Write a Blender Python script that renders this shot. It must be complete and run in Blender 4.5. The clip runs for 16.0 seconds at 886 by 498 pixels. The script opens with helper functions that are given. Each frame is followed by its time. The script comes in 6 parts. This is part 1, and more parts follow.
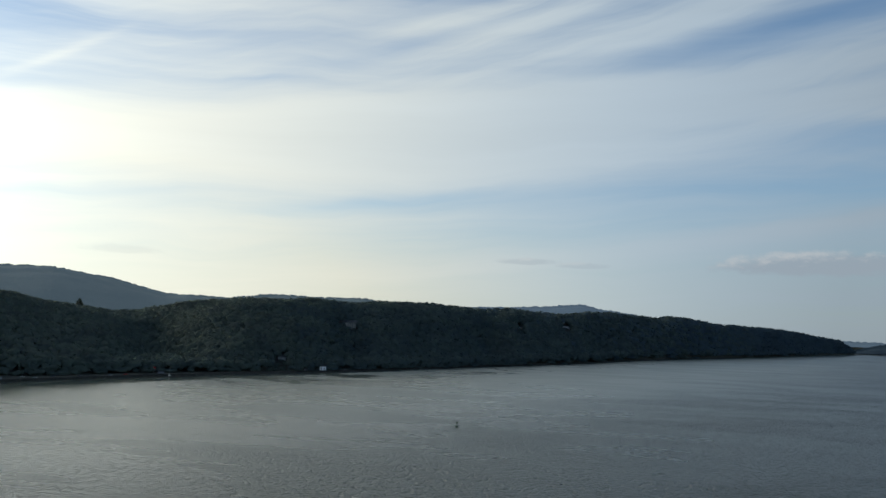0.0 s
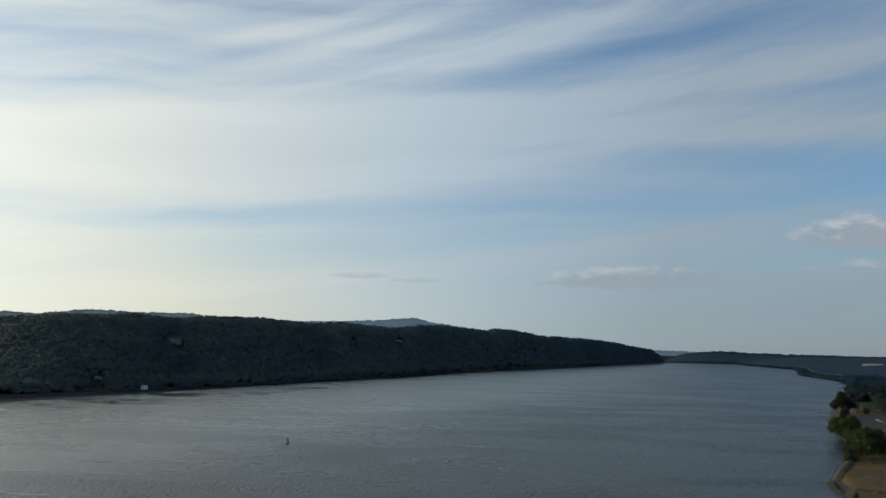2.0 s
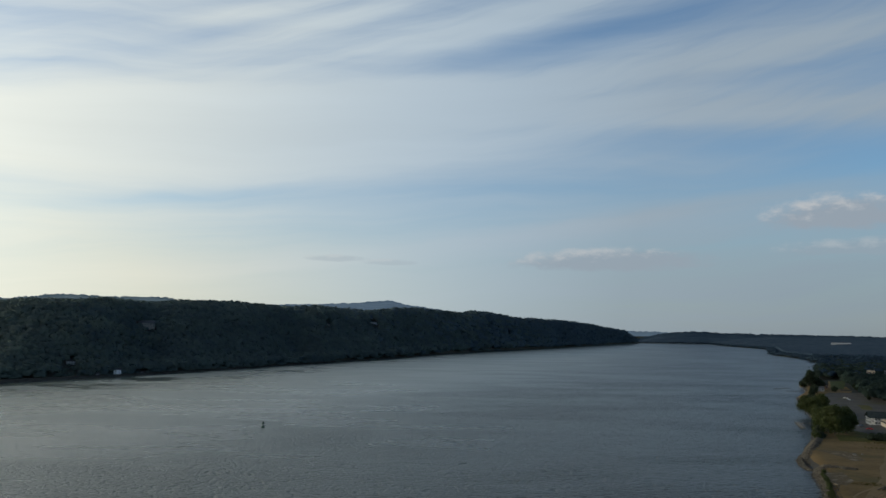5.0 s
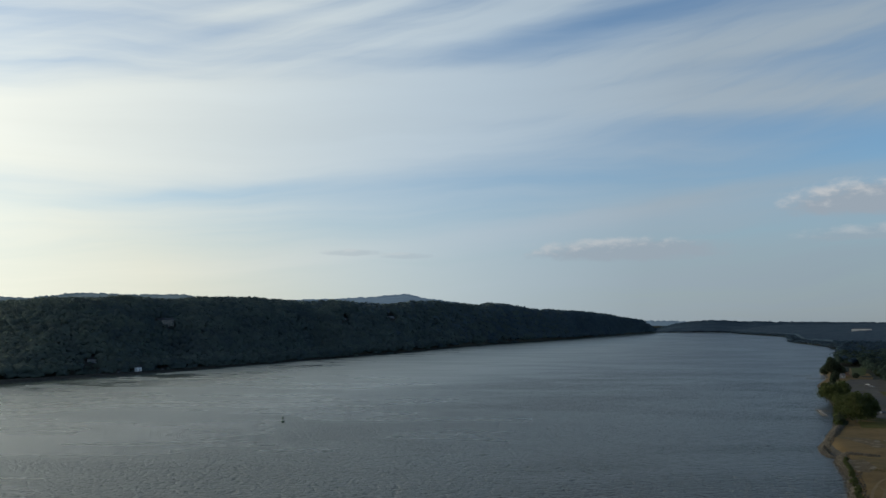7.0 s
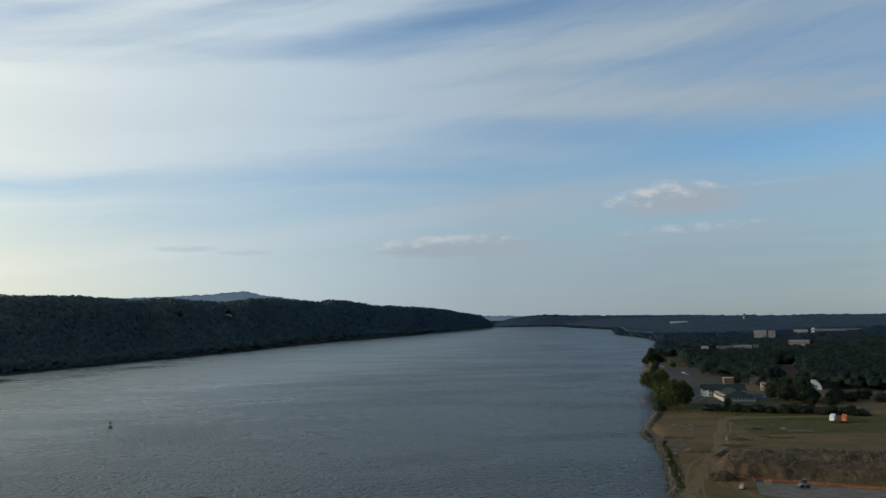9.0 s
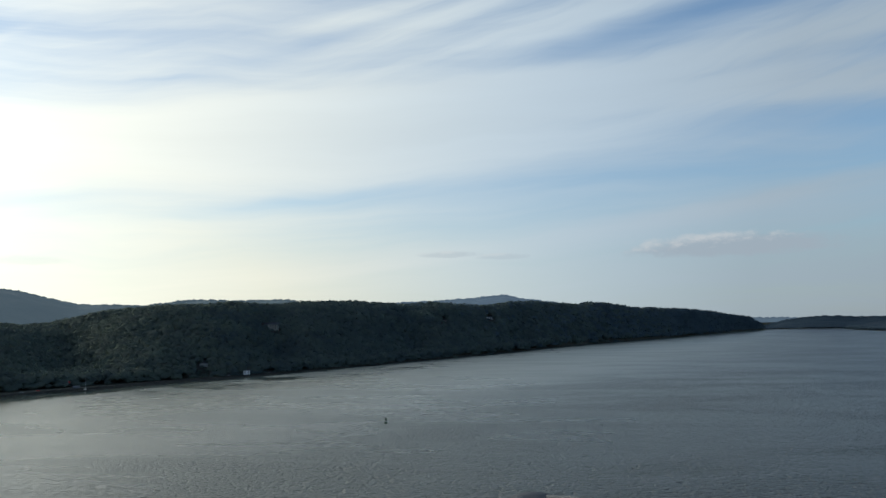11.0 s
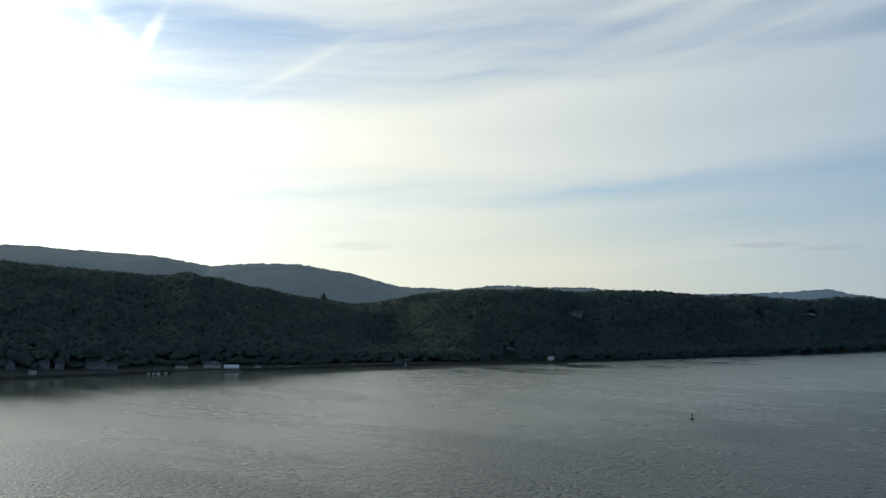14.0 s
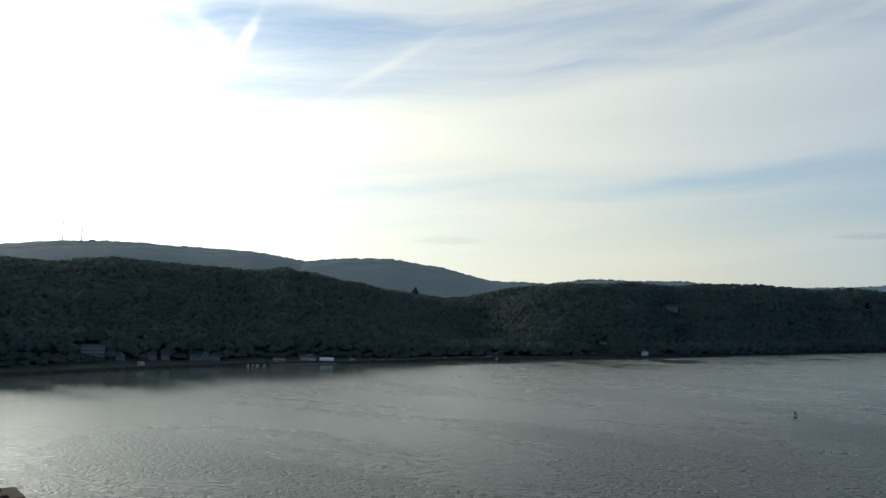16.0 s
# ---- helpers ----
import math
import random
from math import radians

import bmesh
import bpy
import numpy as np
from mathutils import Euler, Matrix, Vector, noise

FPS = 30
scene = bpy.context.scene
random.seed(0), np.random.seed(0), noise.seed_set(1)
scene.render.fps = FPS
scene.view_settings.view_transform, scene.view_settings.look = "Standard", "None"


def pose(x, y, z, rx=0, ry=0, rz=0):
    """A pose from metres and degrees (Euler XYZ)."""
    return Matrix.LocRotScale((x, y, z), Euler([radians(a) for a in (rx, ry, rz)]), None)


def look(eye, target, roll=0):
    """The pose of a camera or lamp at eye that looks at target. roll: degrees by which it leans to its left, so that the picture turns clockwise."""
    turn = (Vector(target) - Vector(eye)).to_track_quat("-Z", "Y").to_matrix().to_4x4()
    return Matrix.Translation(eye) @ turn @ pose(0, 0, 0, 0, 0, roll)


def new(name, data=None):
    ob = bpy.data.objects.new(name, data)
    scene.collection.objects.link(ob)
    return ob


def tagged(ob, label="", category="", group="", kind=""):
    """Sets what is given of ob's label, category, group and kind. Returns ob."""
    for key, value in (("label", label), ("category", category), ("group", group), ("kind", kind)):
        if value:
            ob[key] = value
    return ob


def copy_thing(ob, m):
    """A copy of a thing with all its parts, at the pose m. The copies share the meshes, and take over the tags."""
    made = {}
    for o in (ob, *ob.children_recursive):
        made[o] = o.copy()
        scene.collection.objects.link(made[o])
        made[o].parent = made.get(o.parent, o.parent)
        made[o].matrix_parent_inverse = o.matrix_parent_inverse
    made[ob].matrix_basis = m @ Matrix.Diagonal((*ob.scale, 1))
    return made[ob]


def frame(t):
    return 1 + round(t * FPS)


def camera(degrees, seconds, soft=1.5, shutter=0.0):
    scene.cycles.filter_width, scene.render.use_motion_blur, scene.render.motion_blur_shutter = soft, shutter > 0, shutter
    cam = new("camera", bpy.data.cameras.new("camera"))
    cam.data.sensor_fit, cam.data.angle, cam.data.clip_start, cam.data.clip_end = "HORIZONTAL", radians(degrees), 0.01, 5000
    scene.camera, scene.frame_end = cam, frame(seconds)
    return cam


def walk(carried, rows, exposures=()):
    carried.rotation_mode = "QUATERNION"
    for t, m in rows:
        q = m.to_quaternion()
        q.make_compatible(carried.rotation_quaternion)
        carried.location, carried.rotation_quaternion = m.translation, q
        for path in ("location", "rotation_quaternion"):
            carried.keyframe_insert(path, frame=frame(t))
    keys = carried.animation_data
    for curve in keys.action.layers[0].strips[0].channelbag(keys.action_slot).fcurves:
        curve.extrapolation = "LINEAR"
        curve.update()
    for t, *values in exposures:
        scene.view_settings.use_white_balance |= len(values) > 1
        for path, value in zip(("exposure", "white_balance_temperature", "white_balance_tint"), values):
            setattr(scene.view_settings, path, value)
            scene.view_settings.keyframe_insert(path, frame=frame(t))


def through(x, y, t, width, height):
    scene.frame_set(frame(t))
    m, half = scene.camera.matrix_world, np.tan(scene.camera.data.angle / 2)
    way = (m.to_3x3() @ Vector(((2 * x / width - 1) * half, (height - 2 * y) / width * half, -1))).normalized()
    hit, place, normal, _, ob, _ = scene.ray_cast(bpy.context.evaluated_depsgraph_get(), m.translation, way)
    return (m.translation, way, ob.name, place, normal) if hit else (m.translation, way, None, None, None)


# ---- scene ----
cam = camera(56.3, 16.0)
PATH = [
    (0.0, pose(0.000, 0.000, 66.012, 95.65, -1.96, 0.01)),
    (0.5, pose(0.000, 0.000, 66.012, 96.09, -1.71, -3.34)),
    (1.0, pose(0.000, 0.000, 66.012, 96.44, -1.00, -5.46)),
    (1.5, pose(0.000, 0.000, 66.012, 96.77, -0.90, -8.30)),
    (2.0, pose(0.000, 0.000, 66.012, 96.91, -1.12, -11.46)),
    (2.5, pose(0.000, 0.000, 66.012, 96.82, -0.71, -13.34)),
    (3.0, pose(0.000, 0.000, 66.012, 96.71, -0.63, -14.51)),
    (3.5, pose(0.000, 0.000, 66.012, 96.50, -0.57, -15.41)),
    (4.0, pose(0.000, 0.000, 66.012, 96.16, -0.80, -16.10)),
    (4.5, pose(0.000, 0.000, 66.012, 95.92, -0.81, -16.07)),
    (5.0, pose(0.000, 0.000, 66.012, 95.72, -0.70, -13.15)),
    (5.2, pose(-0.003, 0.000, 66.012, 95.64, -0.87, -11.68)),
    (6.0, pose(-0.014, 0.001, 66.014, 95.40, -0.45, -8.60)),
    (6.6, pose(-0.023, 0.002, 66.016, 95.25, -0.05, -9.60)),
    (7.3, pose(-0.036, 0.003, 66.006, 95.20, 0.30, -14.34)),
    (7.5, pose(-0.036, 0.003, 66.006, 95.14, 0.36, -15.95)),
    (8.0, pose(-0.013, 0.001, 66.003, 94.93, 0.54, -19.39)),
    (8.2, pose(0.000, 0.000, 66.000, 94.90, 0.60, -20.48)),
    (8.6, pose(-0.016, 0.002, 66.001, 94.85, 0.75, -22.10)),
    (9.1, pose(-0.037, 0.004, 66.002, 94.88, 0.95, -22.90)),
    (9.6, pose(-0.057, 0.007, 66.004, 94.98, 1.10, -20.60)),
    (10.3, pose(-0.086, 0.010, 66.006, 95.18, 1.29, -13.51)),
    (10.5, pose(-0.094, 0.011, 66.006, 95.19, 1.39, -11.29)),
    (11.0, pose(-0.124, 0.016, 66.002, 95.35, 1.10, -5.18)),
    (11.5, pose(-0.148, 0.021, 65.998, 95.25, 0.47, -1.20)),
    (12.0, pose(-0.173, 0.027, 65.993, 95.01, -0.01, 2.23)),
    (12.5, pose(-0.197, 0.033, 65.989, 94.79, -0.00, 5.64)),
    (13.0, pose(-0.207, 0.033, 65.989, 94.67, -0.64, 9.17)),
    (13.5, pose(-0.217, 0.033, 65.989, 94.65, -0.75, 12.50)),
    (14.0, pose(-0.227, 0.033, 65.989, 94.53, -1.25, 15.51)),
    (14.5, pose(-0.237, 0.033, 65.989, 94.46, -1.58, 16.56)),
    (15.0, pose(-0.247, 0.033, 65.989, 94.21, -1.67, 18.40)),
    (15.5, pose(-0.257, 0.033, 65.989, 94.07, -1.57, 20.33)),
    (16.0, pose(-0.267, 0.033, 65.989, 93.98, -1.33, 21.78)),
]
# the camera's own exposure drifts a little as it turns
walk(cam, PATH, [(0.0, 0.0), (3.5, -0.04), (5.0, -0.03), (7.5, 0.07), (8.2, 0.10), (10.5, 0.20), (12.0, 0.12), (14.0, -0.01), (16.0, -0.04)])

# ---------------------------------------------------------------- sky and sun
SUN_AZ, SUN_EL = 65.0, 13.5            # degrees to the left of north-west ahead, and up


def way(az, el):
    a, e = radians(az), radians(el)
    return Vector((-math.sin(a) * math.cos(e), math.cos(a) * math.cos(e), math.sin(e)))


class Graph:
    """Short hand for shader nodes."""

    def __init__(self, tree):
        self.tree = tree

    def node(self, kind, **values):
        n = self.tree.nodes.new(kind)
        for key, value in values.items():
            setattr(n, key, value)
        return n

    def put(self, socket, value):
        if isinstance(value, bpy.types.NodeSocket):
            self.tree.links.new(value, socket)
        elif value is not None:
            socket.default_value = value

    def math(self, op, a, b=None, c=None, clamp=False):
        n = self.node("ShaderNodeMath", operation=op, use_clamp=clamp)
        for s, v in zip(n.inputs, (a, b, c)):
            self.put(s, v)
        return n.outputs[0]

    def add(self, a, b):
        return self.math("ADD", a, b)

    def sub(self, a, b):
        return self.math("SUBTRACT", a, b)

    def mul(self, a, b):
        return self.math("MULTIPLY", a, b)

    def ramp(self, x, a, b, lo=0.0, hi=1.0, smooth=True):
        n = self.node("ShaderNodeMapRange", clamp=True)
        n.interpolation_type = "SMOOTHSTEP" if smooth else "LINEAR"
        for s, v in zip(n.inputs, (x, a, b, lo, hi)):
            self.put(s, v)
        return n.outputs[0]

    def mix(self, f, a, b, blend="MIX"):
        n = self.node("ShaderNodeMix", data_type="RGBA", blend_type=blend)
        self.put(n.inputs[0], f)
        self.put(n.inputs[6], a)
        self.put(n.inputs[7], b)
        return n.outputs[2]

    def xyz(self, x, y, z):
        n = self.node("ShaderNodeCombineXYZ")
        for s, v in zip(n.inputs, (x, y, z)):
            self.put(s, v)
        return n.outputs[0]

    def noise(self, vector, scale, detail=4.0, rough=0.5, warp=0.0):
        n = self.node("ShaderNodeTexNoise")
        self.put(n.inputs["Vector"], vector)
        n.inputs["Scale"].default_value = scale
        n.inputs["Detail"].default_value = detail
        n.inputs["Roughness"].default_value = rough
        n.inputs["Distortion"].default_value = warp
        return n.outputs["Fac"]


world = bpy.data.worlds.new("sky")
scene.world = world
world.use_nodes = True
world.node_tree.nodes.clear()
g = Graph(world.node_tree)
coord = g.node("ShaderNodeTexCoord").outputs["Generated"]
split = g.node("ShaderNodeSeparateXYZ")
g.put(split.inputs[0], coord)
wx, wy, wz = split.outputs
az = g.mul(g.math("ARCTAN2", g.mul(wx, -1.0), wy), 180 / math.pi)
el = g.mul(g.math("ARCSINE", wz), 180 / math.pi)
sky = g.node("ShaderNodeTexSky", sky_type="NISHITA", sun_disc=False, sun_elevation=radians(SUN_EL), sun_rotation=radians(-SUN_AZ), altitude=60.0, air_density=1.0, dust_density=0.6, ozone_density=2.5)
dot = g.node("ShaderNodeVectorMath", operation="DOT_PRODUCT")
g.put(dot.inputs[0], coord)
dot.inputs[1].default_value = way(SUN_AZ, SUN_EL)
near_sun = g.math("MAXIMUM", dot.outputs["Value"], 0.0)

# streaked high cloud: grain that runs along gently rising lines
wob = g.mul(g.sub(g.noise(g.xyz(g.mul(az, 0.07), g.mul(el, 0.16), 0.0), 1.0, 3.0), 0.5), 3.0)


def along(turn):
    c, s = math.cos(radians(turn)), math.sin(radians(turn))
    return g.sub(g.mul(el, s), g.mul(az, c)), g.add(g.add(g.mul(az, s), g.mul(el, c)), wob)


p3, q3 = along(3)
grain = g.noise(g.xyz(g.mul(p3, 0.030), g.mul(q3, 0.42), 3.0), 1.0, 7.0, 0.55, 0.25)
p20, q20 = along(16)
comb = g.noise(g.xyz(g.mul(p20, 0.045), g.mul(q20, 0.95), 9.0), 1.0, 8.0, 0.6, 0.25)

# strokes of cloud (+) and of open blue (-): az, el, half length, half width, rise, strength
STROKES = (
    (14.0, 11.8, 30.0, 2.3, 1.0, 0.55),
    (-6.0, 15.2, 20.0, 2.6, 4.0, 0.60),
    (-32.0, 18.0, 15.0, 1.0, 5.0, 0.40),
    (-37.0, 14.4, 18.0, 1.2, -3.0, 0.42),
    (-2.0, 21.6, 7.0, 0.5, 14.0, 0.35),
    (-6.0, 21.0, 8.0, 0.7, 16.0, 0.35),
    (-17.0, 21.2, 9.5, 0.9, 13.0, 0.55),
    (-24.0, 20.2, 13.0, 1.0, 9.0, -0.36),
    (-43.0, 11.3, 16.0, 1.5, -5.0, -0.30),
    (-15.0, 9.9, 12.0, 0.55, 2.0, -0.11),
    (5.0, 8.6, 9.0, 0.5, 8.0, -0.14),
    (-27.0, 8.0, 11.0, 0.6, 8.0, 0.30),
    (34.0, 18.0, 11.0, 2.7, 2.0, -0.18),
    (25.0, 17.0, 4.5, 0.32, 31.0, 0.07),
    (27.2, 15.6, 3.2, 0.28, 28.0, 0.05),
    (36.1, 16.9, 1.9, 0.32, 62.0, 0.36),
    (38.6, 17.9, 2.6, 0.5, -35.0, 0.14),
)
cover = g.add(g.ramp(el, 4.0, 10.5, 0.85, 0.56), g.add(g.ramp(el, 16.0, 24.0, 0.0, 0.05), g.add(g.mul(g.ramp(el, 23.0, 36.0, 0.0, -1.3), g.ramp(g.math("ABSOLUTE", g.sub(az, 50.0)), 30.0, 70.0, 0.1, 1.0)), g.ramp(az, -50.0, -14.0, -0.10, 0.0))))
for a0, e0, length, width, rise, strength in STROKES:
    c, s = math.cos(radians(rise)), math.sin(radians(rise))
    du, dv = g.mul(g.sub(az, a0), -1.0), g.add(g.sub(el, e0), g.mul(wob, 0.3))
    p = g.mul(g.add(g.mul(du, c), g.mul(dv, s)), 1 / length)
    q = g.mul(g.sub(g.mul(dv, c), g.mul(du, s)), 1 / width)
    bell = g.math("EXPONENT", g.mul(g.add(g.mul(p, p), g.mul(q, q)), -1.0))
    fibre = g.add(0.25, g.mul(comb, 1.5)) if width < 1.3 else 1.0
    cover = g.add(cover, g.mul(g.mul(bell, fibre), strength))
cover = g.add(cover, g.mul(g.sub(grain, 0.5), 0.72))
cover = g.add(cover, g.mul(g.mul(g.sub(comb, 0.5), g.ramp(el, 6.0, 17.0)), g.ramp(az, -12.0, 12.0, 0.42, 0.16)))
veil = g.ramp(cover, 0.0, 1.05)
# the unseen sky opposite the sun is brightened to fill the bluff's shaded face
glow = g.add(g.add(g.mul(near_sun, 4.9), g.ramp(dot.outputs["Value"], -1.0, -0.4, 11.0, 3.75, smooth=False)), g.mul(g.math("POWER", near_sun, 4.0), 6.8))
glow = g.mul(g.add(glow, g.ramp(dot.outputs["Value"], -0.4, 0.1, 0.0, 0.62)), g.mul(g.add(0.93, g.mul(grain, 0.14)), g.ramp(el, 2.0, 12.0, g.ramp(near_sun, 0.0, 0.35, 0.87, 1.0), 1.0)))
glow = g.add(glow, g.add(g.add(g.mul(g.math("POWER", near_sun, 14.0), 14.0), g.mul(g.math("POWER", near_sun, 22.0), 22.0)), g.mul(g.math("POWER", near_sun, 60.0), 90.0)))
white = g.mix(g.math("ADD", g.ramp(near_sun, 0.1, 0.85), g.mul(g.ramp(el, 0.0, 13.0, 1.0, 0.0), g.ramp(near_sun, 0.0, 0.6, 0.0, 0.5)), clamp=True), (0.785, 0.965, 1.125, 1), (1.0, 1.0, 0.865, 1))


def bright(colour, amount):
    n = g.node("ShaderNodeVectorMath", operation="SCALE")
    g.put(n.inputs[0], colour)
    g.put(n.inputs["Scale"], amount)
    return n.outputs[0]


white = g.mix(g.mul(g.ramp(el, 0.5, 9.0, 1.0, 0.0), g.ramp(az, -42.0, -20.0, 1.0, 0.0)), white, g.mix(1.0, white, (0.91, 0.92, 0.985, 1), "MULTIPLY"))
# blue above the view is dimmed so the water reflects darker
cloudy = g.mix(g.mul(veil, 0.94), bright(g.mix(1.0, sky.outputs[0], (0.85, 1.0, 1.11, 1), "MULTIPLY"), g.ramp(el, 23.0, 38.0, 1.3, 0.75)), bright(white, glow))

# small flat-based fair-weather clouds: az, el, half length, half height, body
puff = g.noise(g.xyz(g.mul(az, 0.8), g.mul(el, 1.7), 4.0), 1.0, 6.0, 0.58, 0.1)
for a0, e0, length, height, body in ((-38.9, 7.45, 5.2, 1.45, 0.92), (-24.6, 4.8, 7.8, 1.05, 0.75), (-41.7, 5.45, 7.2, 0.75, 0.45), (-5.6, 4.9, 2.6, 0.32, 0.3), (-46.0, 8.3, 4.0, 0.35, 0.2), (-9.4, 4.7, 2.2, 0.3, 0.25), (21.5, 4.5, 3.0, 0.4, 0.12)):
    p = g.mul(g.sub(az, a0), -1 / length)
    q = g.mul(g.sub(el, e0), 1 / height)
    q = g.mul(q, g.ramp(q, -0.3, 0.1, 1.7, 1.0))
    shape = g.add(g.sub(1.0, g.add(g.mul(p, p), g.mul(g.mul(q, q), 0.8))), g.mul(g.sub(puff, 0.5), 1.35))
    dense = g.mul(g.ramp(shape, 0.0, 0.85), body)
    rim = g.ramp(g.add(g.sub(q, g.mul(p, 0.55)), g.mul(g.sub(puff, 0.5), 2.2)), 0.2, 1.1)
    cloudy = g.mix(dense, cloudy, g.mix(rim, (3.05, 3.6, 4.2, 1), (5.0, 5.2, 5.4, 1)))
back = g.node("ShaderNodeBackground")
g.put(back.inputs[0], cloudy)
back.inputs[1].default_value = 0.10
g.put(g.node("ShaderNodeOutputWorld").inputs[0], back.outputs[0])

sun = new("sun", bpy.data.lights.new("sun", "SUN"))
sun.data.energy, sun.data.angle, sun.data.color = 1.3, radians(2.5), (1.0, 0.89, 0.74)
sun.matrix_world = look((0, 0, 0), -way(SUN_AZ, SUN_EL))

# ---------------------------------------------------------------- materials
def rgb(c):
    return (*c, 1.0)


def material(name, dark, light, scale=1.0, rough=0.8, bump=0.0, bump_scale=None, metal=0.0, spots=None, island=0.0, stretch=(1, 1, 1), spec=0.12, through=0.0):
    """A surface with two scales of variation; sizes are in metres (scale: features per metre)."""
    m = bpy.data.materials.new(name)
    m.use_nodes = True
    t = Graph(m.node_tree)
    b = m.node_tree.nodes["Principled BSDF"]
    b.inputs["Roughness"].default_value, b.inputs["Metallic"].default_value = rough, metal
    b.inputs["Specular IOR Level"].default_value = spec
    place = t.node("ShaderNodeTexCoord").outputs["Object"]
    mapped = t.node("ShaderNodeMapping")
    t.put(mapped.inputs["Vector"], place)
    mapped.inputs["Scale"].default_value = stretch
    v = mapped.outputs[0]
    fine = t.noise(v, scale * 6, 5.0, 0.6)
    broad = t.noise(v, scale, 3.0, 0.55, 0.4)
    f = t.ramp(t.add(t.mul(fine, 0.45), t.mul(broad, 0.55)), 0.33, 0.67)
    if island:
        r = t.node("ShaderNodeNewGeometry").outputs["Random Per Island"]
        f = t.math("ADD", t.mul(f, 1 - island), t.mul(r, island), clamp=True)
    colour = t.mix(f, rgb(dark), rgb(light))
    if spots:
        colour = t.mix(t.ramp(t.noise(v, scale * 0.35, 4.0, 0.6, 0.6), spots[1], spots[1] + 0.12), colour, rgb(spots[0]))
    t.put(b.inputs["Base Color"], colour)
    if bump:
        n = t.node("ShaderNodeBump")
        n.inputs["Distance"].default_value = bump
        n.inputs["Strength"].default_value = 0.8
        t.put(n.inputs["Height"], t.noise(v, bump_scale or scale * 5, 5.0, 0.6))
        t.put(b.inputs["Normal"], n.outputs[0])
    if through:                        # leaves let part of the light pass
        thin = t.node("ShaderNodeBsdfTranslucent")
        t.put(thin.inputs[0], t.mix(0.5, colour, t.mix(1.0, colour, rgb((1.15, 1.2, 1.0)), "MULTIPLY")))
        both = t.node("ShaderNodeMixShader")
        both.inputs[0].default_value = through
        t.put(both.inputs[1], b.outputs[0])
        t.put(both.inputs[2], thin.outputs[0])
        t.put(m.node_tree.nodes["Material Output"].inputs[0], both.outputs[0])
    return m


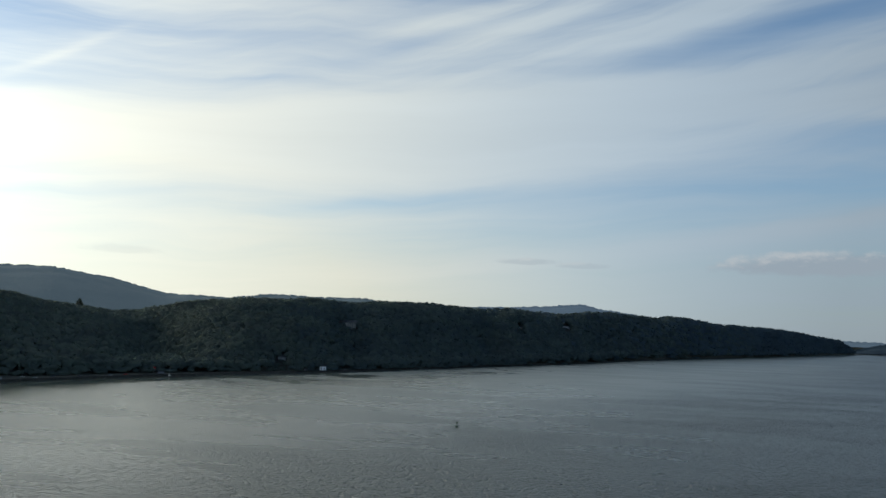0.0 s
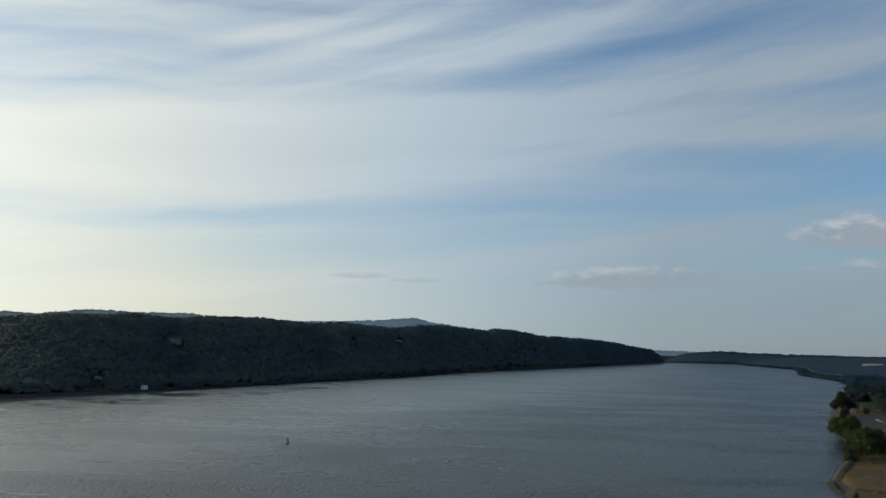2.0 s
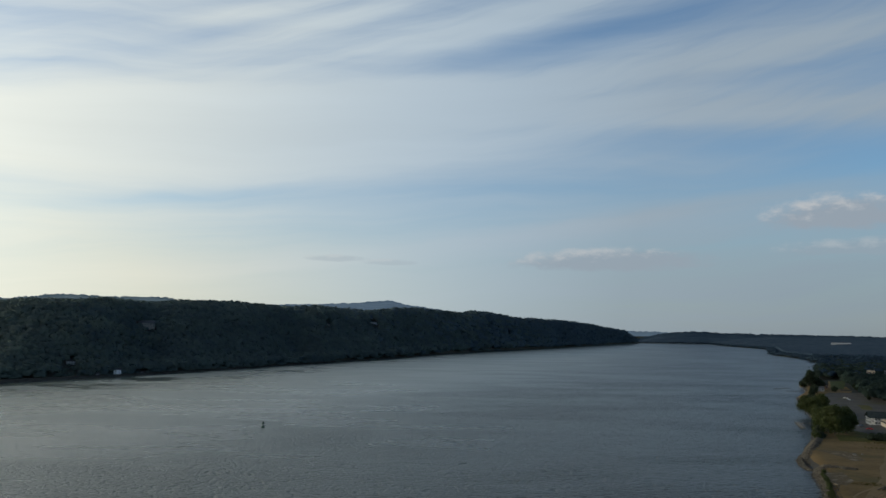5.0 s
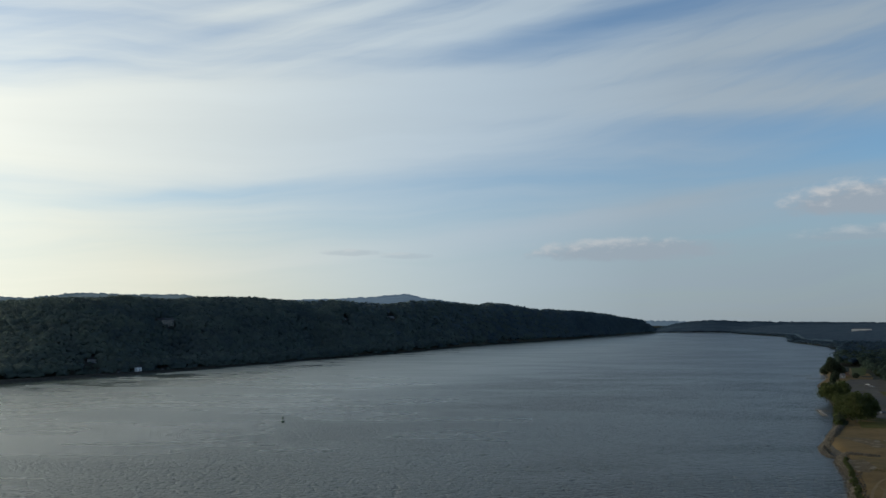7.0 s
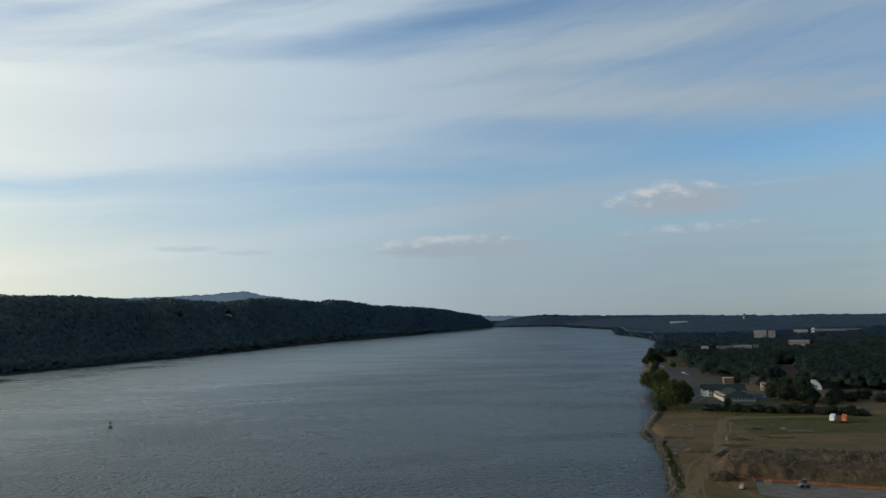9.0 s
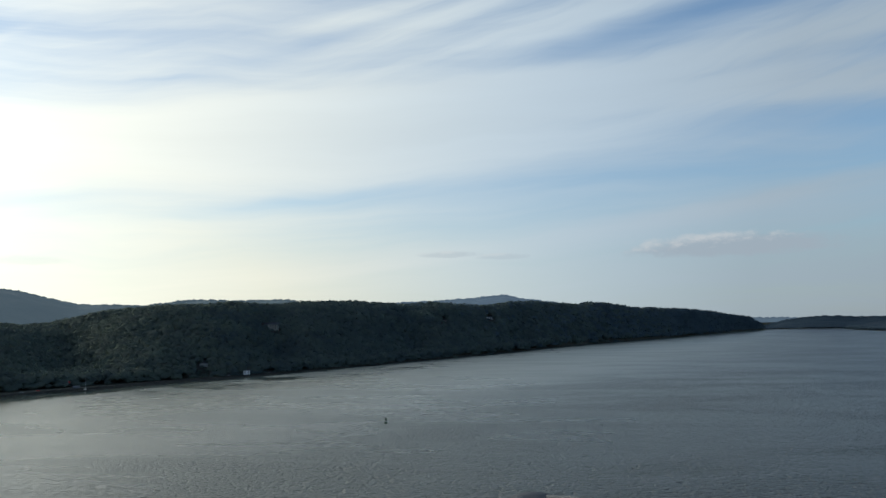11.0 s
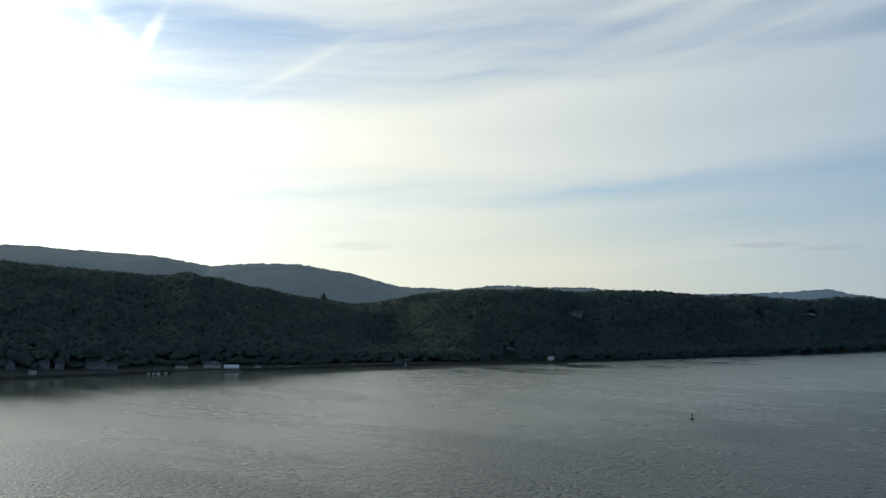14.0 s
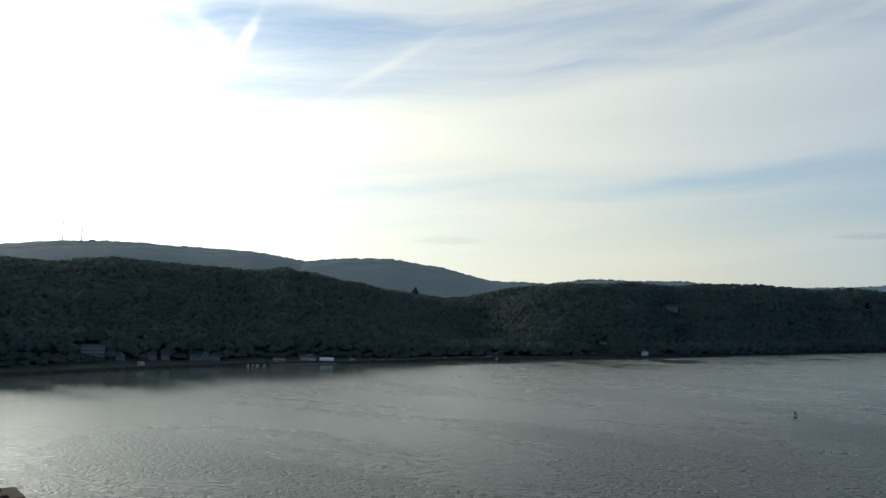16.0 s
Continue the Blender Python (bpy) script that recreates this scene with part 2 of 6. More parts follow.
def water_material():
    m = bpy.data.materials.new("river_water")
    m.use_nodes = True
    t = Graph(m.node_tree)
    b = m.node_tree.nodes["Principled BSDF"]
    b.inputs["IOR"].default_value = 1.333
    b.inputs["Specular IOR Level"].default_value = 0.85
    place = t.node("ShaderNodeTexCoord").outputs["Object"]
    sp = t.node("ShaderNodeSeparateXYZ")
    t.put(sp.inputs[0], place)
    x, y, z = sp.outputs
    # crests run across the reach
    a = radians(-12)
    u = t.add(t.mul(x, math.cos(a)), t.mul(y, math.sin(a)))
    w = t.sub(t.mul(y, math.cos(a)), t.mul(x, math.sin(a)))
    swell = t.noise(t.xyz(t.mul(u, 0.07), t.mul(w, 0.09), 7.0), 1.0, 2.0, 0.5, 0.3)
    ripple = t.noise(t.xyz(t.mul(u, 0.34), t.mul(w, 0.36), 0.0), 1.0, 2.0, 0.5, 0.5)
    crest = t.ramp(ripple, 0.48, 0.70)
    chop = t.noise(t.xyz(t.mul(u, 0.70), t.mul(w, 0.85), 5.0), 1.0, 2.0, 0.6, 0.3)
    gust = t.ramp(t.noise(t.xyz(t.mul(u, 0.005), t.mul(w, 0.014), 2.0), 1.0, 4.0, 0.55, 0.8), 0.30, 0.72)
    # pale base tone that stands in for bright sky glare on the water
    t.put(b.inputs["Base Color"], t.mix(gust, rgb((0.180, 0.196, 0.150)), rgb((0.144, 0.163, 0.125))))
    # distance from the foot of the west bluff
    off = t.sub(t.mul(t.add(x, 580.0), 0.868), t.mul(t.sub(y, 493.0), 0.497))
    # thin dark shear lines where the current turns under the bluff
    line = t.math("ABSOLUTE", t.sub(t.noise(t.xyz(t.mul(u, 0.0035), t.mul(w, 0.0075), 11.0), 1.0, 3.0, 0.5, 0.6), 0.5))
    line = t.mul(t.ramp(line, 0.003, 0.016, 1.0, 0.0), t.mul(t.ramp(off, 15.0, 40.0), t.ramp(off, 110.0, 190.0, 1.0, 0.0)))
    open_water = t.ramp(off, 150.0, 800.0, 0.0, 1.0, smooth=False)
    # the painted glare fades to near black away from the bluff
    glare_tone = b.inputs["Base Color"].links[0].from_socket
    t.put(b.inputs["Base Color"], t.mix(open_water, glare_tone, rgb((0.007, 0.016, 0.022))))
    wind = t.add(t.ramp(open_water, 0.0, 1.0, 0.26, 0.30), t.ramp(gust, 0.0, 1.0, -0.02, 0.03))
    span = t.math("SQRT", t.add(t.mul(x, x), t.mul(y, y)))
    wind = t.add(wind, t.ramp(span, 500.0, 1700.0, 0.0, 0.05))
    # sheltered water below the high bluff
    lee = t.mul(t.ramp(t.add(off, t.mul(gust, 40.0)), 40.0, 240.0, 1.0, 0.0), t.ramp(x, -420.0, -280.0, 1.0, 0.1))
    lee = t.math("MAXIMUM", lee, t.ramp(t.add(off, t.mul(gust, 15.0)), 10.0, 42.0, 1.0, 0.0))
    wind = t.sub(wind, t.mul(lee, 0.20))
    t.put(b.inputs["Roughness"], t.math("MAXIMUM", t.sub(wind, t.mul(line, 0.18)), 0.07))
    n = t.node("ShaderNodeBump")
    t.put(n.inputs["Height"], t.add(t.add(t.mul(crest, -0.62), t.mul(swell, 0.20)), t.mul(chop, 0.24)))
    t.put(n.inputs["Strength"], t.mul(t.ramp(gust, 0.0, 1.0, 0.6, 1.0), t.mul(t.ramp(open_water, 0.30, 0.85, 0.16, 1.30), t.ramp(span, 450.0, 1500.0, 1.0, 0.25))))
    t.put(n.inputs["Distance"], t.ramp(lee, 0.0, 1.0, 3.6, 0.9))
    t.put(b.inputs["Normal"], n.outputs[0])
    return m


WATER = water_material()
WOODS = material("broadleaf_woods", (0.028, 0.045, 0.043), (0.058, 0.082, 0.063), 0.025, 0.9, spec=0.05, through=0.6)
# Bluff leaf colours have air haze painted in, most on the sunward bearings.
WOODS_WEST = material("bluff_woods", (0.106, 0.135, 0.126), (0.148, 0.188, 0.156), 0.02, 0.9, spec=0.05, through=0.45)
WOODS_OFF_SUN = material("crest_woods", (0.088, 0.124, 0.130), (0.134, 0.174, 0.156), 0.02, 0.9, spec=0.05, through=0.45)
# The blue of distance haze is mixed into the next two leaf colours.
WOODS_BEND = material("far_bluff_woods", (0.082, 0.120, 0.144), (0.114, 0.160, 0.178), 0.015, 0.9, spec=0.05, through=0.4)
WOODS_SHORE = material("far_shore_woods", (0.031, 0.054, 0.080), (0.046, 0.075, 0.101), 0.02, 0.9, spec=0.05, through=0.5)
# Haze over the far hills is imitated by a faint blue emission.
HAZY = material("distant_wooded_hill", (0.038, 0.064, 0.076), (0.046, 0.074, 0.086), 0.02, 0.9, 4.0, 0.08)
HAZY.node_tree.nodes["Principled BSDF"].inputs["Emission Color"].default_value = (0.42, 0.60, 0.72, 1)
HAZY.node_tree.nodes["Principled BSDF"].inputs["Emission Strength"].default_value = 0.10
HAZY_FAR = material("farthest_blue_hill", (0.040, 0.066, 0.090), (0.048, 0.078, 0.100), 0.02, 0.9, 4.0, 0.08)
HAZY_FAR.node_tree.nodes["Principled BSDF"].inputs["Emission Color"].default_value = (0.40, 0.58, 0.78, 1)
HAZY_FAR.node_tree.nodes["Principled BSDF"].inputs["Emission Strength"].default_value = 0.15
# far plain canopy, with the haze of distance in its blue colour
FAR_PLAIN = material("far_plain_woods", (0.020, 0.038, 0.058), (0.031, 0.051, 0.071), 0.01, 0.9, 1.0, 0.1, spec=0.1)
FOREST_FLOOR = material("forest_floor", (0.066, 0.068, 0.056), (0.105, 0.105, 0.084), 0.05, 0.9)
# forest floor again, its colour darkened to paint the shade under trees
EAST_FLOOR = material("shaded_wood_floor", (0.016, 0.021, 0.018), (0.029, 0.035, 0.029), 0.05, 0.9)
LAND = material("waterfront_earth", (0.091, 0.060, 0.022), (0.144, 0.097, 0.038), 0.05, 0.9, 0.08, 1.5, spots=((0.080, 0.063, 0.023), 0.55))
BANK = material("dark_bank_stone", (0.021, 0.021, 0.018), (0.056, 0.053, 0.046), 0.2, 0.9, 0.1, 1.5)
GRASS = material("mown_grass", (0.043, 0.044, 0.007), (0.078, 0.072, 0.014), 0.10, 0.9, 0.05, 3.0, spots=((0.116, 0.081, 0.033), 0.54))
ASPHALT = material("worn_asphalt", (0.049, 0.046, 0.042), (0.081, 0.076, 0.066), 0.07, 0.9, spots=((0.062, 0.062, 0.030), 0.57))
TRACK = material("pale_dirt_track", (0.121, 0.085, 0.039), (0.172, 0.124, 0.063), 0.25, 0.9, 0.06, 1.5)
MUD = material("dark_spoil_earth", (0.049, 0.036, 0.022), (0.102, 0.070, 0.039), 0.25, 0.95, 0.5, 1.2, spots=((0.142, 0.087, 0.045), 0.55))
PALE = material("dry_pale_sand", (0.062, 0.046, 0.023), (0.114, 0.085, 0.046), 0.8, 0.9, 0.05, 1.5, spots=((0.180, 0.150, 0.106), 0.52))
RUT = material("dry_wheel_rut", (0.128, 0.091, 0.043), (0.182, 0.132, 0.069), 0.5, 0.9, 0.04, 2.0)
LAWN = material("green_lawn", (0.030, 0.042, 0.010), (0.044, 0.058, 0.015), 0.05, 0.9)
CUT = material("reddish_cut_earth", (0.090, 0.047, 0.031), (0.158, 0.087, 0.055), 0.04, 0.95, 0.3, 0.5)
STONE = material("grey_riprap_stone", (0.027, 0.024, 0.019), (0.142, 0.124, 0.095), 0.3, 0.85, 0.08, 2.0, island=0.6)
CONCRETE = material("weathered_concrete", (0.10, 0.090, 0.074), (0.175, 0.158, 0.132), 0.25, 0.85, 0.02, 3.0)
WHITE = material("white_painted_boards", (0.33, 0.335, 0.33), (0.45, 0.45, 0.43), 0.4, 0.6, 0.01, 6.0)
CREAM = material("warm_cream_stucco", (0.38, 0.30, 0.21), (0.52, 0.43, 0.31), 0.3, 0.75)
PALE_WALL = material("weathered_pale_panel", (0.20, 0.19, 0.17), (0.28, 0.265, 0.235), 0.2, 0.8)
SHAKE = material("weathered_brown_shake", (0.060, 0.058, 0.052), (0.100, 0.095, 0.084), 0.5, 0.85)
TARP = material("grey_white_tarpaulin", (0.40, 0.41, 0.42), (0.50, 0.505, 0.51), 0.3, 0.7)
GREYWALL = material("grey_blue_siding", (0.095, 0.110, 0.130), (0.150, 0.170, 0.195), 0.4, 0.7)
BRICK = material("brown_brick", (0.15, 0.095, 0.065), (0.25, 0.165, 0.11), 0.8, 0.8, 0.01, 8.0)
SLATE = material("dark_green_shingle", (0.018, 0.025, 0.024), (0.034, 0.043, 0.041), 0.5, 0.8, 0.02, 5.0)
ROOF_GREY = material("grey_roofing", (0.07, 0.07, 0.074), (0.13, 0.13, 0.13), 0.3, 0.8)
GLASS = material("dark_window_glass", (0.015, 0.02, 0.025), (0.03, 0.035, 0.04), 0.5, 0.08, spec=0.6)
STEEL = material("galvanised_pipe", (0.075, 0.082, 0.090), (0.105, 0.112, 0.120), 2.0, 0.6, metal=0.0, bump=0.001, bump_scale=60)
RUST = material("rusty_riveted_steel", (0.028, 0.013, 0.009), (0.075, 0.034, 0.021), 6.0, 0.85, 0.002, 40.0, metal=0.1)
TIMBER = material("grey_dock_timber", (0.17, 0.15, 0.125), (0.31, 0.28, 0.24), 0.8, 0.85, stretch=(1, 6, 1))
BARK = material("grey_brown_bark", (0.06, 0.048, 0.036), (0.14, 0.115, 0.09), 0.8, 0.9, 0.03, 4.0, stretch=(1, 1, 0.2))
LEAF = material("summer_leaves", (0.039, 0.052, 0.016), (0.073, 0.086, 0.027), 0.25, 0.7, island=0.25, spec=0.2, through=0.5)
LEAF_DARK = material("dark_leaves", (0.025, 0.036, 0.021), (0.045, 0.058, 0.031), 0.25, 0.7, island=0.25, spec=0.2, through=0.5)
DRY = material("dry_olive_weeds", (0.052, 0.049, 0.014), (0.098, 0.083, 0.031), 0.4, 0.9, island=0.5, spec=0.1, through=0.2)
ORANGE = material("orange_netting", (0.42, 0.10, 0.03), (0.62, 0.19, 0.06), 0.6, 0.7)
RED = material("red_paint", (0.35, 0.035, 0.03), (0.50, 0.06, 0.045), 0.8, 0.5)
BLACK = material("black_rubber", (0.018, 0.018, 0.019), (0.04, 0.04, 0.04), 1.5, 0.8)
FABRIC = material("white_tent_fabric", (0.72, 0.74, 0.77), (0.86, 0.87, 0.88), 0.3, 0.7)
PAINT_GREEN = material("green_buoy_paint", (0.03, 0.06, 0.04), (0.06, 0.10, 0.065), 1.2, 0.5)

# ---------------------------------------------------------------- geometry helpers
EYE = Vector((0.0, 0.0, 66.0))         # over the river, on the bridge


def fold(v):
    """Beyond 2.4 km the country is drawn in along the camera's line of sight, to fit its view and keep the horizon
    within 4.8 km.
    """
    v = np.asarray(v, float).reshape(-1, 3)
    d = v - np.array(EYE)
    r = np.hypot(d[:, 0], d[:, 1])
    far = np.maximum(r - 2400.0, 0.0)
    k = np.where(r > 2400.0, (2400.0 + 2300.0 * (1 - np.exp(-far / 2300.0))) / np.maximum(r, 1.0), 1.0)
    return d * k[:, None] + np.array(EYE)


def mesh_from(name, verts, faces, mat, smooth=False):
    me = bpy.data.meshes.new(name)
    verts, faces = np.asarray(verts, np.float32), np.asarray(faces, np.int32)
    n = faces.shape[1]
    me.vertices.add(len(verts))
    me.vertices.foreach_set("co", verts.ravel())
    me.loops.add(faces.size)
    me.loops.foreach_set("vertex_index", faces.ravel())
    me.polygons.add(len(faces))
    me.polygons.foreach_set("loop_start", np.arange(0, faces.size, n, dtype=np.int32))
    me.update(calc_edges=True)
    me.validate()
    if smooth:
        me.polygons.foreach_set("use_smooth", np.ones(len(faces), bool))
    me.materials.append(mat)
    return new(name, me)


def sheet(name, grid, mat, smooth=True, flip=False):
    """A surface from a rows x columns x 3 array."""
    grid = np.asarray(grid, float)
    rows, cols = grid.shape[:2]
    i = np.arange(rows * cols).reshape(rows, cols)
    q = np.stack((i[:-1, :-1], i[:-1, 1:], i[1:, 1:], i[1:, :-1]), -1).reshape(-1, 4)
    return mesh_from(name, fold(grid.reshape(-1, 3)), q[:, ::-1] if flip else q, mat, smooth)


def ripple2(x, y, size, seed=0.0):
    """Smooth waviness of about -1..1 with features of that size."""
    s = 2 * math.pi / size
    return 0.34 * (np.sin(x * s + 1.3 + seed) * np.cos(y * s * 0.8 + seed * 2) + np.sin((x * 0.6 + y * 0.9) * s * 1.7 + seed * 3) * 0.7 + np.cos((x * 0.9 - y * 0.5) * s * 2.9 + seed) * 0.5 + np.sin((x * 0.3 + y) * s * 5.1 + seed) * 0.3)


def lattice(ix, iy, seed):
    return np.abs(np.sin(ix * 127.1 + iy * 311.7 + seed * 17.3) * 43758.5453) % 1


def rough(x, y, size, octaves=4, seed=0.0):
    """Uneven ground of about -1..1: value noise that halves in size and height from octave to octave."""
    total, weight, x, y = 0.0, 0.0, np.asarray(x, float) / size, np.asarray(y, float) / size
    for k in range(octaves):
        ix, iy = np.floor(x), np.floor(y)
        fx, fy = x - ix, y - iy
        fx, fy = fx * fx * (3 - 2 * fx), fy * fy * (3 - 2 * fy)
        top = lattice(ix, iy, seed + k) * (1 - fx) + lattice(ix + 1, iy, seed + k) * fx
        low = lattice(ix, iy + 1, seed + k) * (1 - fx) + lattice(ix + 1, iy + 1, seed + k) * fx
        total, weight = total + (top * (1 - fy) + low * fy) * 0.5 ** k, weight + 0.5 ** k
        x, y = x * 2.03 + 3.1, y * 2.03 + 7.7
    return total / weight * 2 - 1


def ease(x, a, b):
    q = np.clip((x - a) / (b - a), 0, 1)
    return q * q * (3 - 2 * q)


# ---------------------------------------------------------------- west bank
# bearing (degrees to the left), distance of the shore
W_SHORE = np.array(((70, 646), (50, 775), (45, 808), (41.8, 840), (38, 868), (33.3, 905), (28.9, 936), (25, 975), (19.4, 1054), (16.2, 1092), (12, 1150), (8, 1216), (4.9, 1296), (0, 1455), (-5, 1681), (-9.8, 1994), (-13, 2390), (-16, 2790), (-18.4, 3150), (-21, 3640), (-23.7, 4700), (-25.3, 5600), (-26.3, 6250)))
# bearing and distance of the crest; bearing and elevation of its tree tops
W_BACK = np.array(((70, 1150), (50, 1350), (40, 1430), (32, 1480), (27, 1560), (23.7, 1700), (18.8, 1750), (15, 1650), (11, 1650), (5, 1850), (0, 2060), (-5.4, 2350), (-9.8, 2700), (-13.3, 3100), (-18.4, 3750), (-22.2, 4750), (-25, 5900), (-26.25, 6350)))
W_TOPS = np.array(((70, 2.3), (50, 2.24), (46.2, 2.15), (45.6, 2.36), (43.6, 2.48), (40.1, 2.28), (36.5, 2.07), (35, 1.97), (33.6, 2.09), (32.5, 2.28), (32, 2.03), (30.5, 1.96), (29, 1.61), (27.4, 1.46), (25.9, 1.11), (23.5, 0.93), (22, 0.7), (20.4, 0.73), (19.2, 1.03), (17.3, 1.42), (15.4, 1.62), (13.4, 1.85), (11.2, 1.87), (8.9, 2.0), (6.1, 1.79), (4.5, 1.93), (0.2, 1.95), (-0.2, 1.8), (-3, 1.69), (-4.6, 1.8), (-5.8, 1.64), (-7.7, 1.48), (-9.9, 1.66), (-11.8, 1.65), (-14.3, 1.4), (-15.3, 1.55), (-16.4, 1.46), (-18, 1.1), (-20.7, 0.99), (-23.1, 0.73), (-24.2, 0.49), (-25.4, 0.32), (-26, -0.07), (-26.25, -0.5)))
W_CREST = np.stack((W_TOPS[:, 0], np.interp(-W_TOPS[:, 0], -W_BACK[:, 0], W_BACK[:, 1]), W_TOPS[:, 1]), -1)
W_CREST[:, 1] -= 0.12 * (W_CREST[:, 1] - np.interp(W_CREST[:, 0], W_SHORE[::-1, 0], W_SHORE[::-1, 1]))
TREE = 17.0


def west_folds(az):
    """How far the slope stands back from the shore: a side valley, smaller ravines, and spurs between them."""
    deep = 150 * np.exp(-((az - 19.2) / 2.3) ** 2) + 60 * np.exp(-((az - 6.2) / 1.5) ** 2) + 70 * np.exp(-((az + 3.0) / 1.3) ** 2)
    deep = deep + 90 * np.exp(-((az + 10.5) / 1.1) ** 2) + 150 * np.exp(-((az + 21.6) / 0.7) ** 2) + 45 * np.exp(-((az - 36.0) / 2.0) ** 2)
    return deep + 22 * rough(az, az * 0 + 3.3, 3.1, 3, 2.0)


def west_height(az, r):
    order = slice(None, None, -1)
    rs = np.interp(az, W_SHORE[order, 0], W_SHORE[order, 1])
    rc = np.interp(az, W_CREST[order, 0], W_CREST[order, 1])
    ec = np.interp(az, W_CREST[order, 0], W_CREST[order, 2])
    zc = np.maximum(EYE.z + rc * np.tan(np.radians(ec)) - 1.07 * TREE * np.clip(rc / 1500, 1.0, 1.7), 2.5)
    x, y = -np.sin(np.radians(az)) * r, np.cos(np.radians(az)) * r
    inland = r - rs
    foot = 40 + west_folds(az) * np.clip((rc - rs) / 330, 0, 1.5)
    q = np.clip((inland - foot) / np.maximum(rc - rs - foot, 10), 0, 1)
    z = -2.0 + 4.5 * ease(inland, -4, 5) + (zc - 2.5) * np.sin(q * math.pi / 2) ** 1.15
    z = z + 9.0 * ease(inland, 10, 75) * ease(az, 25, 31) * (1 - 0.5 * q)
    z = z + (7 * ripple2(x, y, 420) + 3.5 * ripple2(x, y, 190, 1.7)) * np.sin(q * math.pi) ** 0.7
    return np.where(r > rc, zc - (r - rc) * 0.16, z)


def west_bank():
    azs = np.concatenate((np.arange(70, -24, -0.4), np.arange(-24, -26.21, -0.1), (-26.3,)))
    order = slice(None, None, -1)
    rs = np.interp(azs, W_SHORE[order, 0], W_SHORE[order, 1])
    rc = np.interp(azs, W_CREST[order, 0], W_CREST[order, 1])
    rows = []
    for inland in (-6, -3, 0, 3, 6, 20, 40):
        rows.append(rs + inland)
    for k in np.linspace(0, 1, 22)[1:]:
        rows.append(rs + 40 + (rc - rs - 40) * k)
    for extra in (60, 150, 300):
        rows.append(rc + extra)
    r = np.array(rows)
    a = np.radians(azs)[None, :]
    z = west_height(np.broadcast_to(azs, r.shape), r)
    grid = np.stack((-np.sin(a) * r, np.cos(a) * r, z), -1)
    return tagged(sheet("ground_west", grid, FOREST_FLOOR), "dark wooded river bluff rising from the far shore", "hillside", kind="structure")


# ---------------------------------------------------------------- east bank
E_SHORE = np.array(((20, -200), (92, -46), (157, 170), (200.5, 259), (213.5, 276), (232.5, 302), (243.5, 317), (253.5, 334), (265.5, 353), (278.5, 371), (284, 383), (299, 408), (324, 440), (351, 470), (434, 577), (569, 784), (649, 875), (739, 1005), (876, 1152), (1347, 1753), (1547, 2076), (1775, 2560), (2470, 3600), (2950, 4800), (3640, 6200), (3640, 7100), (3000, 8600), (1500, 11500)), float)
INLAND = np.array((0.857, -0.515))


def shore_side(x, y):
    """Metres inland of the east shore (positive on land) and along it."""
    lat, lon = x * INLAND[0] + y * INLAND[1], -x * INLAND[1] + y * INLAND[0]
    slat, slon = E_SHORE @ INLAND, E_SHORE @ np.array((-INLAND[1], INLAND[0]))
    return lat - np.interp(lon, slon, slat), lon


def east_height(x, y):
    v, s = shore_side(x, y)
    r = np.hypot(x, y)
    z = -2.0 + 5.0 * ease(v, -4, 6)
    z = z + 9 * ease(v, 170, 420) + 14 * ease(v, 350, 1000) + 1 * ease(v, 900, 2400) + 14 * ease(r, 2600, 6500) * ease(v, 0, 350) * (1 - ease(v, 500, 2100)) + 9 * ease(s, 3000, 5500) * ease(v, 0, 300)
    return z + ease(v, 160, 500) * 3.5 * ripple2(x, y, 500, 2.0)


def wood_edge(s):
    """How far from the shore the closed woods begin, along the shore."""
    return np.interp(s, (0, 690, 745, 790, 860, 905, 930, 1025, 1090, 1115, 1300, 1330, 1345), (230, 190, 146, 106, 86, 70, 66, 66, 54, 56, 52, 26, -1))


def east_bank():
    lat, lon = E_SHORE @ INLAND, E_SHORE @ np.array((-INLAND[1], INLAND[0]))
    s = np.unique(np.concatenate((lon, np.arange(-180, 1600, 12), np.arange(1600, 4200, 60), np.arange(4200, 9500, 250))))
    s = s[(s >= lon.min()) & (s <= lon.max())]
    base = np.interp(s, lon, lat)
    rows = []
    for v in np.concatenate(((-5, -3, -1, 1, 3, 6, 9), np.arange(15, 420, 12), np.arange(420, 1200, 45), np.arange(1200, 5200, 250))):
        px, py = INLAND[0] * (base + v) - INLAND[1] * s, INLAND[1] * (base + v) + INLAND[0] * s
        rows.append(np.stack((px, py, east_height(px, py)), -1))
    ob = sheet("ground_east", np.array(rows), LAND, flip=True)
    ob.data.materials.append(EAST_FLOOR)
    ob.data.materials.append(BANK)
    mid = np.array([p.center[:2] for p in ob.data.polygons])
    v, along = shore_side(mid[:, 0], mid[:, 1])
    away = np.hypot(mid[:, 0], mid[:, 1]) > 1500
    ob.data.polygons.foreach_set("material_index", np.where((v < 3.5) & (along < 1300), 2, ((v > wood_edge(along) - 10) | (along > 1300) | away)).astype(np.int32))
    return tagged(ob, "bare tan earth and grass of the near waterfront", "ground", kind="structure")


def river():
    radii = np.concatenate((np.arange(0, 400, 40), np.arange(400, 2400, 100), np.geomspace(2400, 16000, 24)))
    a = np.radians(np.linspace(0, 360, 121))
    grid = np.stack((np.sin(a)[None, :] * radii[:, None], np.cos(a)[None, :] * radii[:, None], np.zeros((len(radii), len(a)))), -1)
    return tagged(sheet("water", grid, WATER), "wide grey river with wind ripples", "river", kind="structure")


